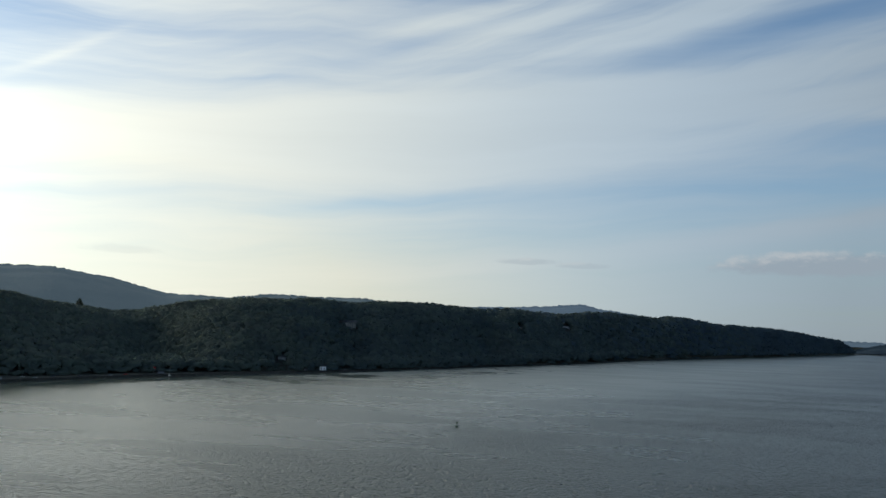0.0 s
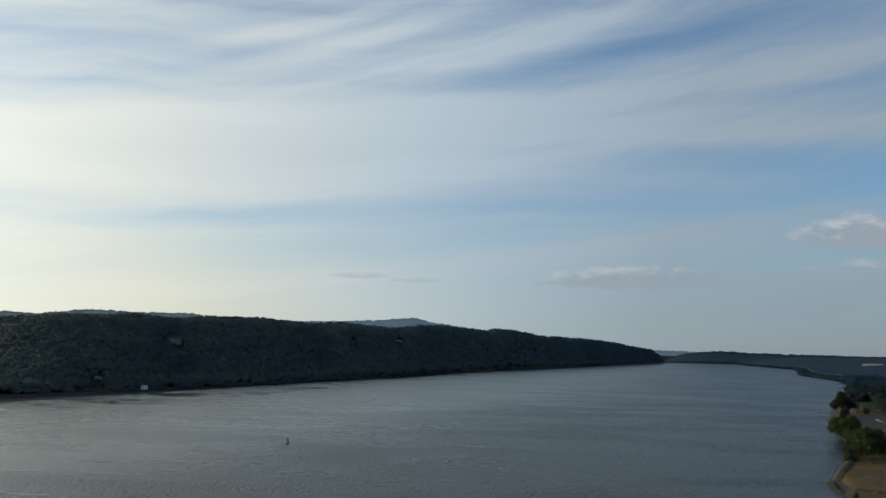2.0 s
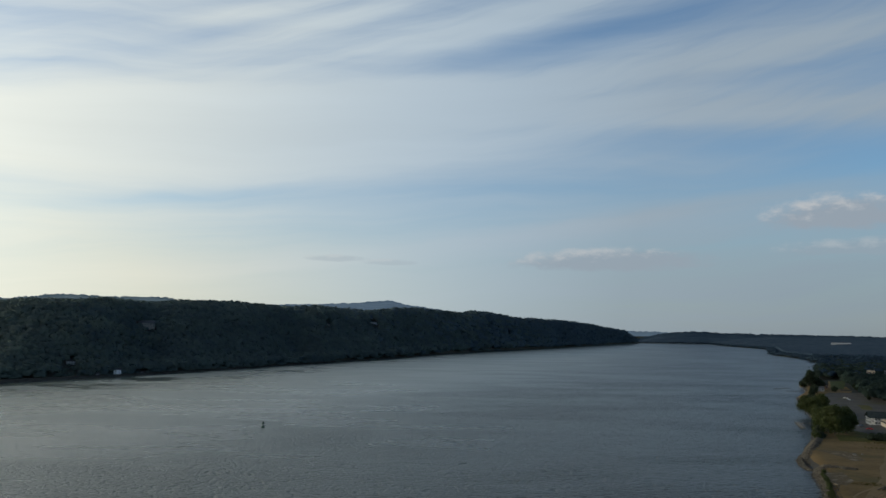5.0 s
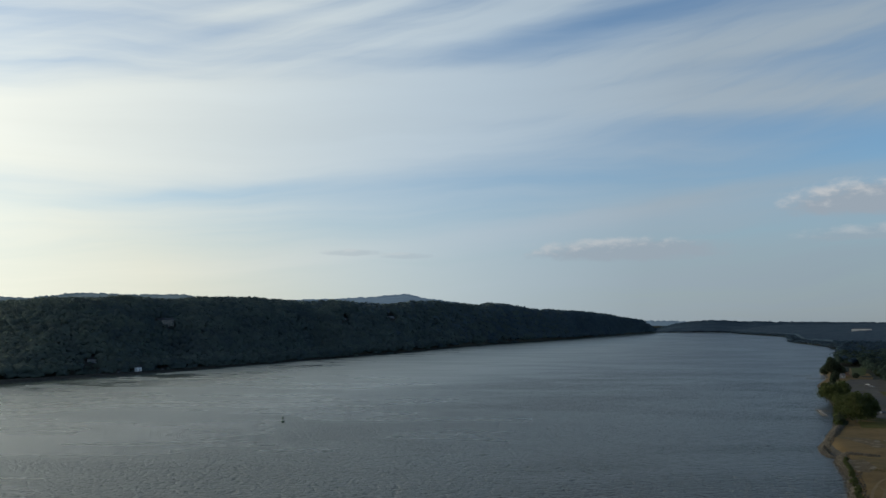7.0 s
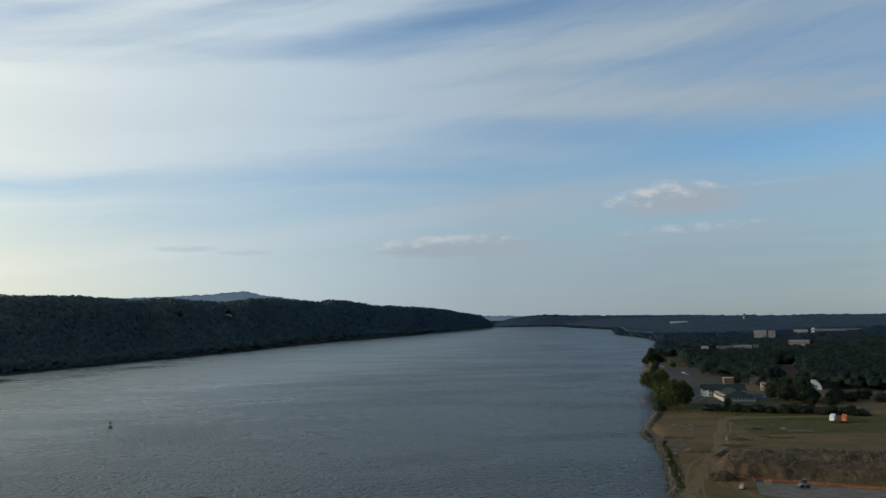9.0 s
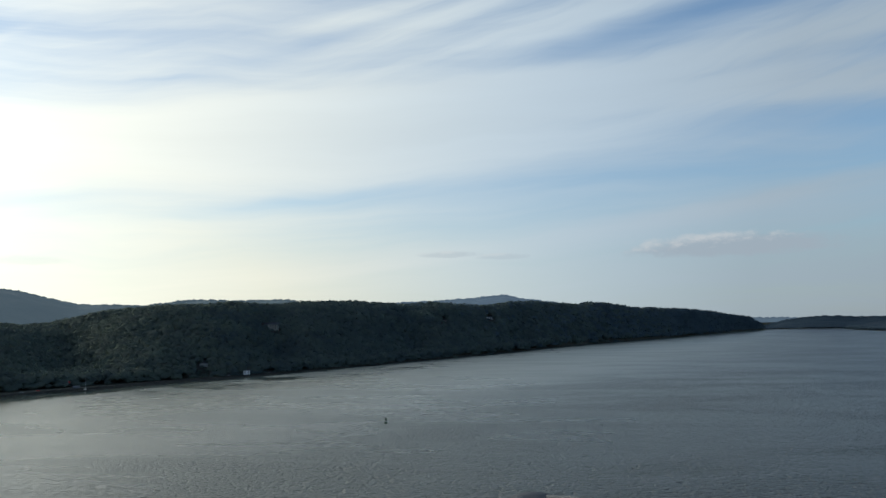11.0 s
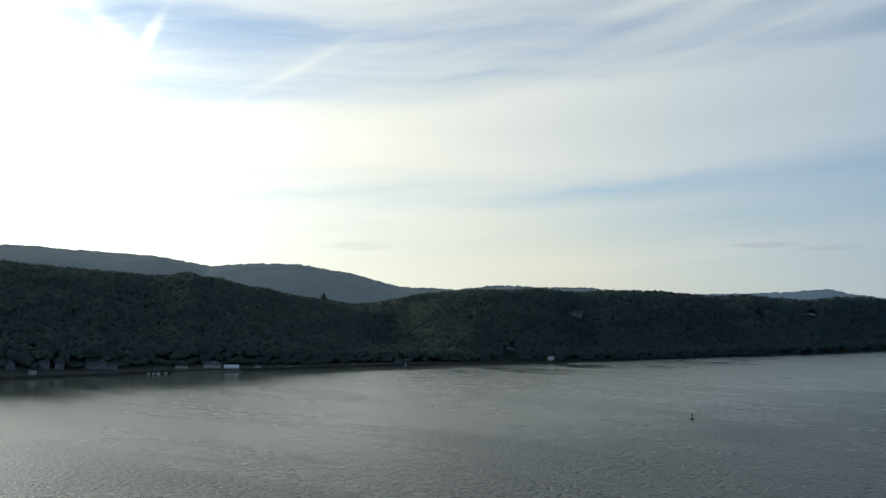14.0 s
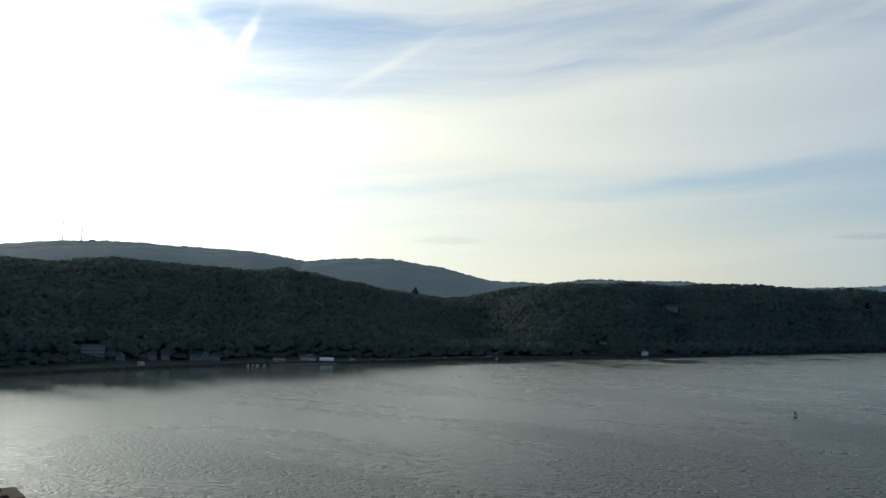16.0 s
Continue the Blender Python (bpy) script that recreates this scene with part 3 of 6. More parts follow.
# ---------------------------------------------------------------- far ridges
def crown_bumps(x, y, cell):
    """Rounded tree tops on a jittered lattice: 0 between crowns, up to 1 at their tops."""
    u, w = x / cell, y / cell
    ix, iy = np.floor(u), np.floor(w)
    best = np.zeros_like(u)
    for dx in (-1, 0, 1):
        for dy in (-1, 0, 1):
            cx, cy = ix + dx, iy + dy
            h1 = np.abs(np.sin(cx * 12.9898 + cy * 78.233) * 43758.5453) % 1
            h2 = np.abs(np.sin(cx * 39.3468 + cy * 11.135) * 24634.6345) % 1
            h3 = np.abs(np.sin(cx * 73.156 + cy * 52.235) * 13758.5453) % 1
            d2 = ((u - cx - 0.15 - 0.7 * h1) ** 2 + (w - cy - 0.15 - 0.7 * h2) ** 2) / (0.45 + 0.35 * h3) ** 2
            best = np.maximum(best, np.sqrt(np.maximum(1 - d2 * 0.55, 0)) * (0.5 + 0.5 * h3))
    return best


def ridge(name, label, table, r, depth, mat):
    """A long wooded hill behind the banks: bearing and elevation of its crest at distance r."""
    t = np.array(table, float)[::-1]
    azs = np.arange(t[0, 0], t[-1, 0] + 0.01, 0.06)
    ec = np.interp(azs, t[:, 0], t[:, 1])
    ec = np.convolve(np.pad(ec, 10, "edge"), np.hanning(21) / np.hanning(21).sum(), "valid")
    ends = ease(azs, t[0, 0], t[0, 0] + 0.6) * (1 - ease(azs, t[-1, 0] - 0.6, t[-1, 0]))
    rng = np.random.default_rng(int(abs(t[0, 0] * 10)) + 3)
    zc = EYE.z + r * np.tan(np.radians(ec)) - 7.0 * r / 3000
    a, rows = np.radians(azs), []
    for k in np.concatenate((np.linspace(0, 0.6, 10), np.linspace(0.62, 1.0, 26), (1.02, 1.05, 1.3))):
        rr = np.full(len(azs), r - depth * (1 - k))
        f = math.sin(min(k, 1.0) * math.pi / 2) if k <= 1 else 1 - (k - 1) * 0.9
        x, y = -np.sin(a) * rr, np.cos(a) * rr
        z = (zc - 5) * f * (0.3 + 0.7 * ends) + 5 + ripple2(x, y, 500, 1.0) * 9 * (k < 0.95)
        z = z + r / 3000 * (9.0 if k > 0.96 else 0.7) * (crown_bumps(azs * r / 57.3, np.full_like(azs, k * depth), 15.0 * r / 3000) + rng.uniform(-0.15, 0.15, len(azs)))
        rows.append(np.stack((x, y, z), -1))
    ob = tagged(sheet(name, np.array(rows), mat, flip=True), label, "hill", kind="structure")
    return ob


# ---------------------------------------------------------------- woods
def crown_shape(seed, level):
    """One lumpy tree crown of unit radius."""
    bm = bmesh.new()
    bmesh.ops.create_icosphere(bm, subdivisions=level, radius=1.0)
    for v in bm.verts:
        n = noise.noise(v.co * 1.7 + Vector((seed * 7.1, seed * 3.3, 0))) * 0.45 + noise.noise(v.co * 4.1 + Vector((0, seed * 5.7, 1))) * 0.25
        v.co *= 1.0 + n
        v.co.z = v.co.z * 0.95 if v.co.z > 0 else v.co.z * 0.7
    bm.verts.ensure_lookup_table()
    co = np.array([v.co[:] for v in bm.verts])
    fa = np.array([[v.index for v in f.verts] for f in bm.faces])
    bm.free()
    return co, fa


def leafy_shape(seed, sprays):
    """One tree crown of unit radius as tilted sprays of leaves over a lumpy dome."""
    rng = random.Random(seed)
    co, fa = [], []
    for i in range(sprays):
        d = Vector((rng.gauss(0, 1), rng.gauss(0, 1), rng.gauss(0.25, 0.85))).normalized()
        lump = 0.86 + 0.42 * noise.noise(d * 1.9 + Vector((seed * 3.7, 0, 0)))
        p = d * lump * rng.uniform(0.84, 1.05)
        n = (d + Vector((rng.gauss(0, 0.16), rng.gauss(0, 0.16), rng.gauss(0.1, 0.16)))).normalized()
        u = n.orthogonal().normalized()
        w = n.cross(u)
        t = rng.uniform(0, 6.28)
        u, w = u * math.cos(t) + w * math.sin(t), w * math.cos(t) - u * math.sin(t)
        s = rng.uniform(0.17, 0.31)
        b = len(co)
        co += [p - u * s - w * s * 0.7, p + u * s * 0.8 - w * s, p + u * s * 1.1 + w * s * 0.6 + n * s * 0.3, p - u * s * 0.7 + w * s]
        fa.append((b, b + 1, b + 2, b + 3))
    return np.array([c[:] for c in co]), np.array(fa)


def scatter_woods(name, label, spots, mat, level=2, seed=1, sprays=0, flat=1.0):
    """Spots: x, y, ground z, crown radius. All crowns joined into one canopy."""
    rng = np.random.default_rng(seed)
    shapes = [leafy_shape(k + seed * 10, sprays) if sprays else crown_shape(k + seed * 10, level) for k in range(6)]
    spots = np.asarray(spots, float)
    which = rng.integers(0, 6, len(spots))
    V, F, base = [], [], 0
    for k, (co, fa) in enumerate(shapes):
        s = spots[which == k]
        if not len(s):
            continue
        turn = rng.uniform(0, 2 * math.pi, len(s))
        tall = (rng.uniform(0.85, 1.5, len(s)) if sprays else rng.uniform(0.95, 1.25, len(s)))[:, None]
        high = np.minimum(s[:, 3:4], 6.5)
        c, sn = np.cos(turn)[:, None], np.sin(turn)[:, None]
        x = (co[:, 0] * c - co[:, 1] * sn) * s[:, 3:4] + s[:, 0:1]
        y = (co[:, 0] * sn + co[:, 1] * c) * s[:, 3:4] + s[:, 1:2]
        z = co[:, 2] * high * tall * flat + s[:, 2:3] + high * (0.9 + tall * (1.5 - flat))
        V.append(np.stack((x, y, z), -1).reshape(-1, 3))
        F.append((fa[None] + np.arange(len(s))[:, None, None] * len(co)).reshape(-1, fa.shape[1]) + base)
        base += len(s) * len(co)
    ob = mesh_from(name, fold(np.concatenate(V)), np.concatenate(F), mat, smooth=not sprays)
    return tagged(ob, label, "woods", kind="stuff")


def tuft_shape(seed, sprays):
    """A dense broadleaf crown of unit radius: a lumpy core wrapped in sprays of leaves, as triangles."""
    core, fa = crown_shape(seed, 1)
    co, quads = leafy_shape(seed, sprays)
    tri = np.concatenate((quads[:, (0, 1, 2)], quads[:, (0, 2, 3)])) + len(core)
    return np.concatenate((core * 0.84, co)), np.concatenate((fa, tri))


def canopy(name, label, spots, mat, seed, sprays=26):
    """Tree crowns beside one another. Spots: x, y, ground z, crown radius, tree height."""
    rng = np.random.default_rng(seed)
    shapes = [tuft_shape(k + seed * 10, sprays) for k in range(8)]
    which = rng.integers(0, 8, len(spots))
    V, F, N, base = [], [], [], 0
    for k, (co, fa) in enumerate(shapes):
        s = spots[which == k]
        if not len(s):
            continue
        turn = rng.uniform(0, 2 * math.pi, len(s))
        c, sn = np.cos(turn)[:, None], np.sin(turn)[:, None]
        dx, dy = co[:, 0] * c - co[:, 1] * sn, co[:, 0] * sn + co[:, 1] * c
        N.append(np.stack((dx, dy, np.broadcast_to(co[:, 2] + 1.3, dx.shape)), -1).reshape(-1, 3))
        x, y = dx * s[:, 3:4] + s[:, 0:1], dy * s[:, 3:4] + s[:, 1:2]
        half = np.minimum(s[:, 4:5] * (0.52 - 0.16 * ease(s[:, 4:5], 6, 13)), s[:, 3:4] * 0.95)
        z = co[:, 2] * half / co[:, 2].max() + s[:, 2:3] + s[:, 4:5] - half
        V.append(np.stack((x, y, z), -1).reshape(-1, 3))
        F.append((fa[None] + np.arange(len(s))[:, None, None] * len(co)).reshape(-1, 3) + base)
        base += len(s) * len(co)
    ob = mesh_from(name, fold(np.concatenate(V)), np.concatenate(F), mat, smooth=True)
    N = np.concatenate(N)
    ob.data.normals_split_custom_set_from_vertices((N / np.linalg.norm(N, axis=1)[:, None]).astype(np.float32))
    return tagged(ob, label, "woods", kind="stuff")


def west_woods():
    rng = np.random.default_rng(5)
    near, far = [], []
    r = 640.0
    while r < 6450:
        step = 7.8 if r < 1500 else min(7.8 * r / 1500, 16.0)
        azs = np.arange(64, -26.25, -math.degrees(step / r))
        azs = azs + rng.uniform(-0.48, 0.48, len(azs)) * math.degrees(step / r)
        rr = r + rng.uniform(-0.5, 0.5, len(azs)) * step
        rs = np.interp(azs, W_SHORE[::-1, 0], W_SHORE[::-1, 1])
        rc = np.interp(azs, W_CREST[::-1, 0], W_CREST[::-1, 1])
        bank = np.interp(azs, (5.0, 9.0, 13.0, 20.0), (2.0, 12.0, 20.0, 34.0)) + 6 * ripple2(rr, azs * 20, 90)
        ok = (rr > rs + bank) & (rr < rc + 45)
        azs, rr, edge = azs[ok], rr[ok], (rr - rs - bank)[ok]
        a = np.radians(azs)
        x, y = -np.sin(a) * rr, np.cos(a) * rr
        stand = 1 + 0.22 * ripple2(x, y, 75, 0.4)
        size = step * rng.uniform(0.66, 1.25, len(azs)) * stand
        tall = TREE * np.clip(rr / 1500, 1.0, 1.7) * rng.uniform(0.74, 1.10, len(azs)) * (0.34 + 0.66 * ease(edge, 0, 18))
        spots = np.stack((x, y, west_height(azs, rr), size, tall), -1)
        # bearings towards the sun get the leaf colour with more painted haze
        sunward = azs + 4 * ripple2(x, y, 260) + rng.uniform(-3, 3, len(azs)) > 9
        near.append(spots[sunward])
        far.append(spots[~sunward])
        r += step * 0.9
    return np.concatenate(near), np.concatenate(far)


river()
west_bank()
east_bank()
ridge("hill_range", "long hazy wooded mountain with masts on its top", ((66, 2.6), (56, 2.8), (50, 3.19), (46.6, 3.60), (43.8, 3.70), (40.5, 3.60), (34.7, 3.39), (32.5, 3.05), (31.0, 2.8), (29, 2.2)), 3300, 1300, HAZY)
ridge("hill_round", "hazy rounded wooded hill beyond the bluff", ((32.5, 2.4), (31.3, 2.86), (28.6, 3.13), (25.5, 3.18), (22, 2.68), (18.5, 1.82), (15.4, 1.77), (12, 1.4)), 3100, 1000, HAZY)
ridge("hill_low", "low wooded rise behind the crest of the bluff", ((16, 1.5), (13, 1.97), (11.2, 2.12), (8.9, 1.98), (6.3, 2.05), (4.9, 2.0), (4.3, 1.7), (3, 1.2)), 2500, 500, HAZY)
ridge("hill_peak", "far wooded peak above the bluff, blue with painted haze", ((2, 1.5), (-1.5, 1.70), (-4.8, 1.79), (-7.1, 1.90), (-9.4, 2.12), (-10.8, 1.80), (-12.5, 1.59), (-15, 1.2)), 6500, 1200, HAZY_FAR)
ridge("hill_far", "far hills at the end of the reach, pale with painted haze", ((-22.5, 0.1), (-24, 0.2), (-27, 0.19), (-28.5, 0.14), (-30.5, 0.0), (-32, -0.1)), 11000, 1500, HAZY_FAR)
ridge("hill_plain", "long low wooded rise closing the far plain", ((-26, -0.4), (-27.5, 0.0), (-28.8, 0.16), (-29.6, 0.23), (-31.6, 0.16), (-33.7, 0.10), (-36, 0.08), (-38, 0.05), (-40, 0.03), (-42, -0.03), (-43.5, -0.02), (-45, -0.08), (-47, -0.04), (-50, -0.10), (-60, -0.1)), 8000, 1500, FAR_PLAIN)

# ---------------------------------------------------------------- building things
def part(name, bm, mat, parent, label=""):
    me = bpy.data.meshes.new(name)
    bm.to_mesh(me)
    bm.free()
    me.materials.append(mat)
    ob = new(name, me)
    ob.parent = parent
    return tagged(ob, label)


def again(ob, parent, m):
    """One more of a part, on the same mesh, with its own parts."""
    o = new(ob.name.split(".")[0], ob.data)
    o.parent, o.matrix_local = parent, m
    for c in ob.children:
        k = new(c.name.split(".")[0], c.data)
        k.parent, k.matrix_local = o, c.matrix_local.copy()
    return o


def thing(name, label, category, at, turn=0.0, group="", kind=""):
    ob = new(name)
    ob.empty_display_size = 0.5
    ob.matrix_world = pose(*at, 0, 0, turn)
    return tagged(ob, label, category, group, kind)


def box(bm, x0, x1, y0, y1, z0, z1, bevel=0.0):
    m = Matrix.Translation(((x0 + x1) / 2, (y0 + y1) / 2, (z0 + z1) / 2)) @ Matrix.Diagonal((x1 - x0, y1 - y0, z1 - z0, 1))
    made = bmesh.ops.create_cube(bm, size=1.0, matrix=m)
    if bevel:
        edges = list({e for v in made["verts"] for e in v.link_edges})
        bmesh.ops.bevel(bm, geom=edges, offset=bevel, segments=2, affect="EDGES", profile=0.5)
    return bm


def rod(bm, a, b, r0, r1=None, n=8):
    a, b = Vector(a), Vector(b)
    d = b - a
    m = Matrix.Translation((a + b) / 2) @ d.to_track_quat("Z", "Y").to_matrix().to_4x4()
    bmesh.ops.create_cone(bm, cap_ends=True, segments=n, radius1=r0, radius2=r0 if r1 is None else r1, depth=d.length, matrix=m)
    return bm


def ball(bm, c, r, sub=2, squash=(1, 1, 1)):
    bmesh.ops.create_icosphere(bm, subdivisions=sub, radius=r, matrix=Matrix.Translation(c) @ Matrix.Diagonal((*squash, 1)))
    return bm


def prism(bm, outline, y0, y1):
    """An outline in x and z, drawn out from y0 to y1."""
    a = [bm.verts.new((x, y0, z)) for x, z in outline]
    b = [bm.verts.new((x, y1, z)) for x, z in outline]
    bm.faces.new(a)
    bm.faces.new(b[::-1])
    for i in range(len(a)):
        j = (i + 1) % len(a)
        bm.faces.new((a[j], a[i], b[i], b[j]))
    bmesh.ops.recalc_face_normals(bm, faces=bm.faces)
    return bm


def shell(bm, outline, y0, y1, t):
    """A roof skin: both slopes over an outline of three points, t thick."""
    (xa, za), (xm, zm), (xb, zb) = outline
    return prism(bm, [(xa, za), (xm, zm), (xb, zb), (xb, zb + t), (xm, zm + t * 1.25), (xa, za + t)], y0, y1)


MESHES = {}


def window(parent, m, w, h, frame_mat=None):
    key = ("window", round(w, 2), round(h, 2), (frame_mat or WHITE).name)
    if key not in MESHES:
        bm = bmesh.new()
        for x0, x1, z0, z1 in ((-w / 2, -w / 2 + 0.1, 0, h), (w / 2 - 0.1, w / 2, 0, h), (-w / 2 + 0.1, w / 2 - 0.1, 0, 0.1), (-w / 2 + 0.1, w / 2 - 0.1, h - 0.1, h), (-0.04, 0.04, 0.1, h - 0.1)):
            box(bm, x0, x1, -0.10, 0.04, z0, z1)
        f = part("window", bm, frame_mat or WHITE, parent)
        part("pane", box(bmesh.new(), -w / 2 + 0.1, w / 2 - 0.1, -0.05, 0.0, 0.1, h - 0.1), GLASS, f)
        f.matrix_local = m
        MESHES[key] = f
        return f
    return again(MESHES[key], parent, m)


def at(x, y, z, turn=0.0):
    return pose(x, y, z, 0, 0, turn)


def house(label, category, place, turn, w, d, h, roof, wall_mat=None, roof_mat=None, floors=1, bays=4, name="house", along=True, door=True, group="", sides=True):
    """A house of w x d with its front towards -y. along: the ridge runs along the front."""
    wall_mat, roof_mat = wall_mat or WHITE, roof_mat or ROOF_GREY
    top = thing(name, label, category, place, turn, group)
    body = bmesh.new()
    box(body, -w / 2, w / 2, 0, d, -3.0, h)
    part("wall", body, wall_mat, top)
    if roof > 0:
        o = 0.45
        if along:
            g1 = prism(bmesh.new(), [(0, h), (d, h), (d / 2, h + roof)], -w / 2 + 0.02, w / 2 - 0.02)
            s1 = shell(bmesh.new(), [(-o, h - 0.15), (d / 2, h + roof), (d + o, h - 0.15)], -w / 2 - o, w / 2 + o, 0.22)
            m = pose(0, 0, 0, 0, 0, 90) @ Matrix.Identity(4)
            for b in (g1, s1):
                bmesh.ops.transform(b, matrix=pose(0, 0, 0, 0, 0, 90), verts=b.verts)
        else:
            g1 = prism(bmesh.new(), [(-w / 2, h), (w / 2, h), (0, h + roof)], 0.02, d - 0.02)
            s1 = shell(bmesh.new(), [(-w / 2 - o, h - 0.15), (0, h + roof), (w / 2 + o, h - 0.15)], -o, d + o, 0.22)
        part("gable", g1, wall_mat, top)
        part("roof", s1, roof_mat, top)
    else:
        part("roof", box(bmesh.new(), -w / 2 - 0.25, w / 2 + 0.25, -0.25, d + 0.25, h, h + 0.45, 0.05), roof_mat, top)
    fh = h / floors
    for k in range(floors):
        for i in range(bays):
            x = -w / 2 + w * (i + 0.5) / bays
            if door and k == 0 and i == bays // 2:
                part("door", box(bmesh.new(), x - 0.5, x + 0.5, -0.08, 0.05, 0.05, 2.1, 0.02), GREYWALL, top)
                continue
            window(top, at(x, -0.02, k * fh + fh * 0.32), min(1.5, w / bays * 0.55), fh * 0.45)
        if sides:
            for sx, rot in ((-w / 2 - 0.02, -90), (w / 2 + 0.02, 90)):
                for i in range(max(1, int(d / 4))):
                    window(top, at(sx, d * (i + 0.5) / max(1, int(d / 4)), k * fh + fh * 0.32, rot), 1.3, fh * 0.45)
    return top


# ---------------------------------------------------------------- trees that stand by themselves
def tree(x, y, z, tall, wide, label, leaf=None, seed=0, group="waterfront trees", leaves=1500, name="tree"):
    rng = random.Random(seed * 77 + 5)
    leaf = leaf or LEAF
    top = thing(name, label, "tree", (x, y, z), 0, group)
    bm = bmesh.new()
    th = tall * 0.32
    rod(bm, (0, 0, -0.5), (0, 0, th), tall * 0.028, tall * 0.019, 9)
    lumps = []
    n = 17
    for k in range(n):
        a = k * 2.4 + rng.uniform(-0.5, 0.5)
        f = k / (n - 1)
        rad = wide / 2 * (0.74 * math.sin(math.pi * (0.16 + 0.76 * f))) * rng.uniform(0.35, 1.05)
        c = Vector((math.cos(a) * rad, math.sin(a) * rad, tall * (0.30 + 0.58 * f)))
        lumps.append((c, wide * rng.uniform(0.15, 0.30) * (1.1 - 0.35 * f)))
        if k % 2 == 0:
            rod(bm, (0, 0, th * rng.uniform(0.7, 1.0)), c, tall * 0.012, tall * 0.004, 6)
    part("trunk", bm, BARK, top)
    V, F = [], []
    for i in range(leaves):
        c, r = lumps[i % n]
        d = Vector((rng.gauss(0, 1), rng.gauss(0, 1), rng.gauss(0.15, 0.9))).normalized()
        p = c + Vector((d.x * r, d.y * r, d.z * r * 0.85)) * rng.uniform(0.45, 1.22)
        s = wide * rng.uniform(0.028, 0.055) * (1500 / max(leaves, 1500)) ** 0.4
        nrm = (d + Vector((rng.gauss(0, 0.5), rng.gauss(0, 0.5), rng.gauss(0, 0.5)))).normalized()
        u = nrm.orthogonal().normalized()
        w = nrm.cross(u)
        spin = rng.uniform(0, 6.28)
        u, w = u * math.cos(spin) + w * math.sin(spin), w * math.cos(spin) - u * math.sin(spin)
        b = len(V)
        V += [p - u * s - w * s * 0.6, p + u * s * 0.9 - w * s * 0.7, p + u * s * 0.7 + w * s + nrm * s * 0.4, p - u * s * 0.8 + w * s * 0.8 - nrm * s * 0.3]
        F += [(b, b + 1, b + 2), (b, b + 2, b + 3)]
    for c, r in lumps:
        co, fa = crown_shape(seed + 3, 2)
        b = len(V)
        V += [c + Vector(v) * r * 0.55 for v in co]
        F += [tuple(int(i) + b for i in f) for f in fa]
    crown = mesh_from("crown", np.array([v[:] for v in V]), np.array(F), leaf)
    crown.parent = top
    return top


# ---------------------------------------------------------------- places on the banks
ORDER = slice(None, None, -1)
CLEAR = []                             # bearings and distances kept free of woods, west
GLADES = []                            # x, y, radius kept free of woods, east


def polar(az, r, z=0.0):
    return (-math.sin(radians(az)) * r, math.cos(radians(az)) * r, z)


def west_spot(az, el):
    """Where the west bank's ground is seen at that bearing and elevation."""
    r = float(np.interp(az, W_SHORE[ORDER, 0], W_SHORE[ORDER, 1])) + 4
    while r < 6000:
        z = float(west_height(np.array(az), np.array(r)))
        if math.degrees(math.atan2(z - EYE.z, r)) >= el:
            break
        r += 3.0
    return r, z


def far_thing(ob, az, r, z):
    """Put a far thing at its bearing from the camera, shrunk to fit the view with the country round it."""
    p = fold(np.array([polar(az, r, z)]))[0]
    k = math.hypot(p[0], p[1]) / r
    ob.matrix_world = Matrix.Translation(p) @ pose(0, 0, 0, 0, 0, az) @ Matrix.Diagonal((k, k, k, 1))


# ---------------------------------------------------------------- west shore houses
def west_house(az0, az1, base, top, label, category="house", roof=0.35, deep=9.0, in_front=55.0, growth=3.6, lean=0.0, **more):
    az = (az0 + az1) / 2
    r, z = west_spot(az, base)
    w = r * radians(az0 - az1)
    tall = r * (math.tan(radians(top)) - math.tan(radians(base)))
    CLEAR.append((az0 + 0.04, az1 - 0.04, r - in_front, r + deep + 1, r - 5, growth))
    return house(label, category, polar(az, r, z), az + lean, w, deep, tall * (1 - roof), tall * roof, **more)


def balconies(h, w, floors, fh):
    for k in range(1, floors):
        for i in range(4):
            x = -w / 2 + w * (i + 0.5) / 4
            b = box(bmesh.new(), x - w / 9, x + w / 9, -1.5, -0.03, k * fh - 0.1, k * fh + 0.08)
            slab = part("balcony", b, WHITE, h)
            rail = bmesh.new()
            for j in range(7):
                px = x - w / 9 + w * 2 / 9 * j / 6
                box(rail, px - 0.03, px + 0.03, -1.5, -1.44, k * fh + 0.08, k * fh + 0.95)
            box(rail, x - w / 9, x + w / 9, -1.52, -1.42, k * fh + 0.95, k * fh + 1.03)
            part("railing", rail, WHITE, slab)


# inn, gabled house and restaurant wings: white walls, shade and haze coloured in as grey
hotel = west_house(45.25, 43.80, -3.72, -3.03, "three-storey white riverside inn with balconies, greyed with painted shade", "inn", wall_mat=GREYWALL, roof=0.0, floors=3, bays=8, deep=14, lean=-6, name="inn")
balconies(hotel, 22.0, 3, 3.6)
west_house(43.16, 42.60, -3.97, -3.39, "small white gabled house by the river road, greyed with painted shade", wall_mat=GREYWALL, roof=0.45, along=False, floors=2, bays=2)
west_house(41.83, 41.41, -4.30, -4.02, "white flat-roofed boat shed at the water's edge", "shed", roof=0.0, floors=1, bays=2, deep=5, name="shed")
west_house(41.31, 40.70, -3.93, -3.44, "blue-grey two-storey house among trees", wall_mat=GREYWALL, floors=2, bays=3, group="riverside houses")
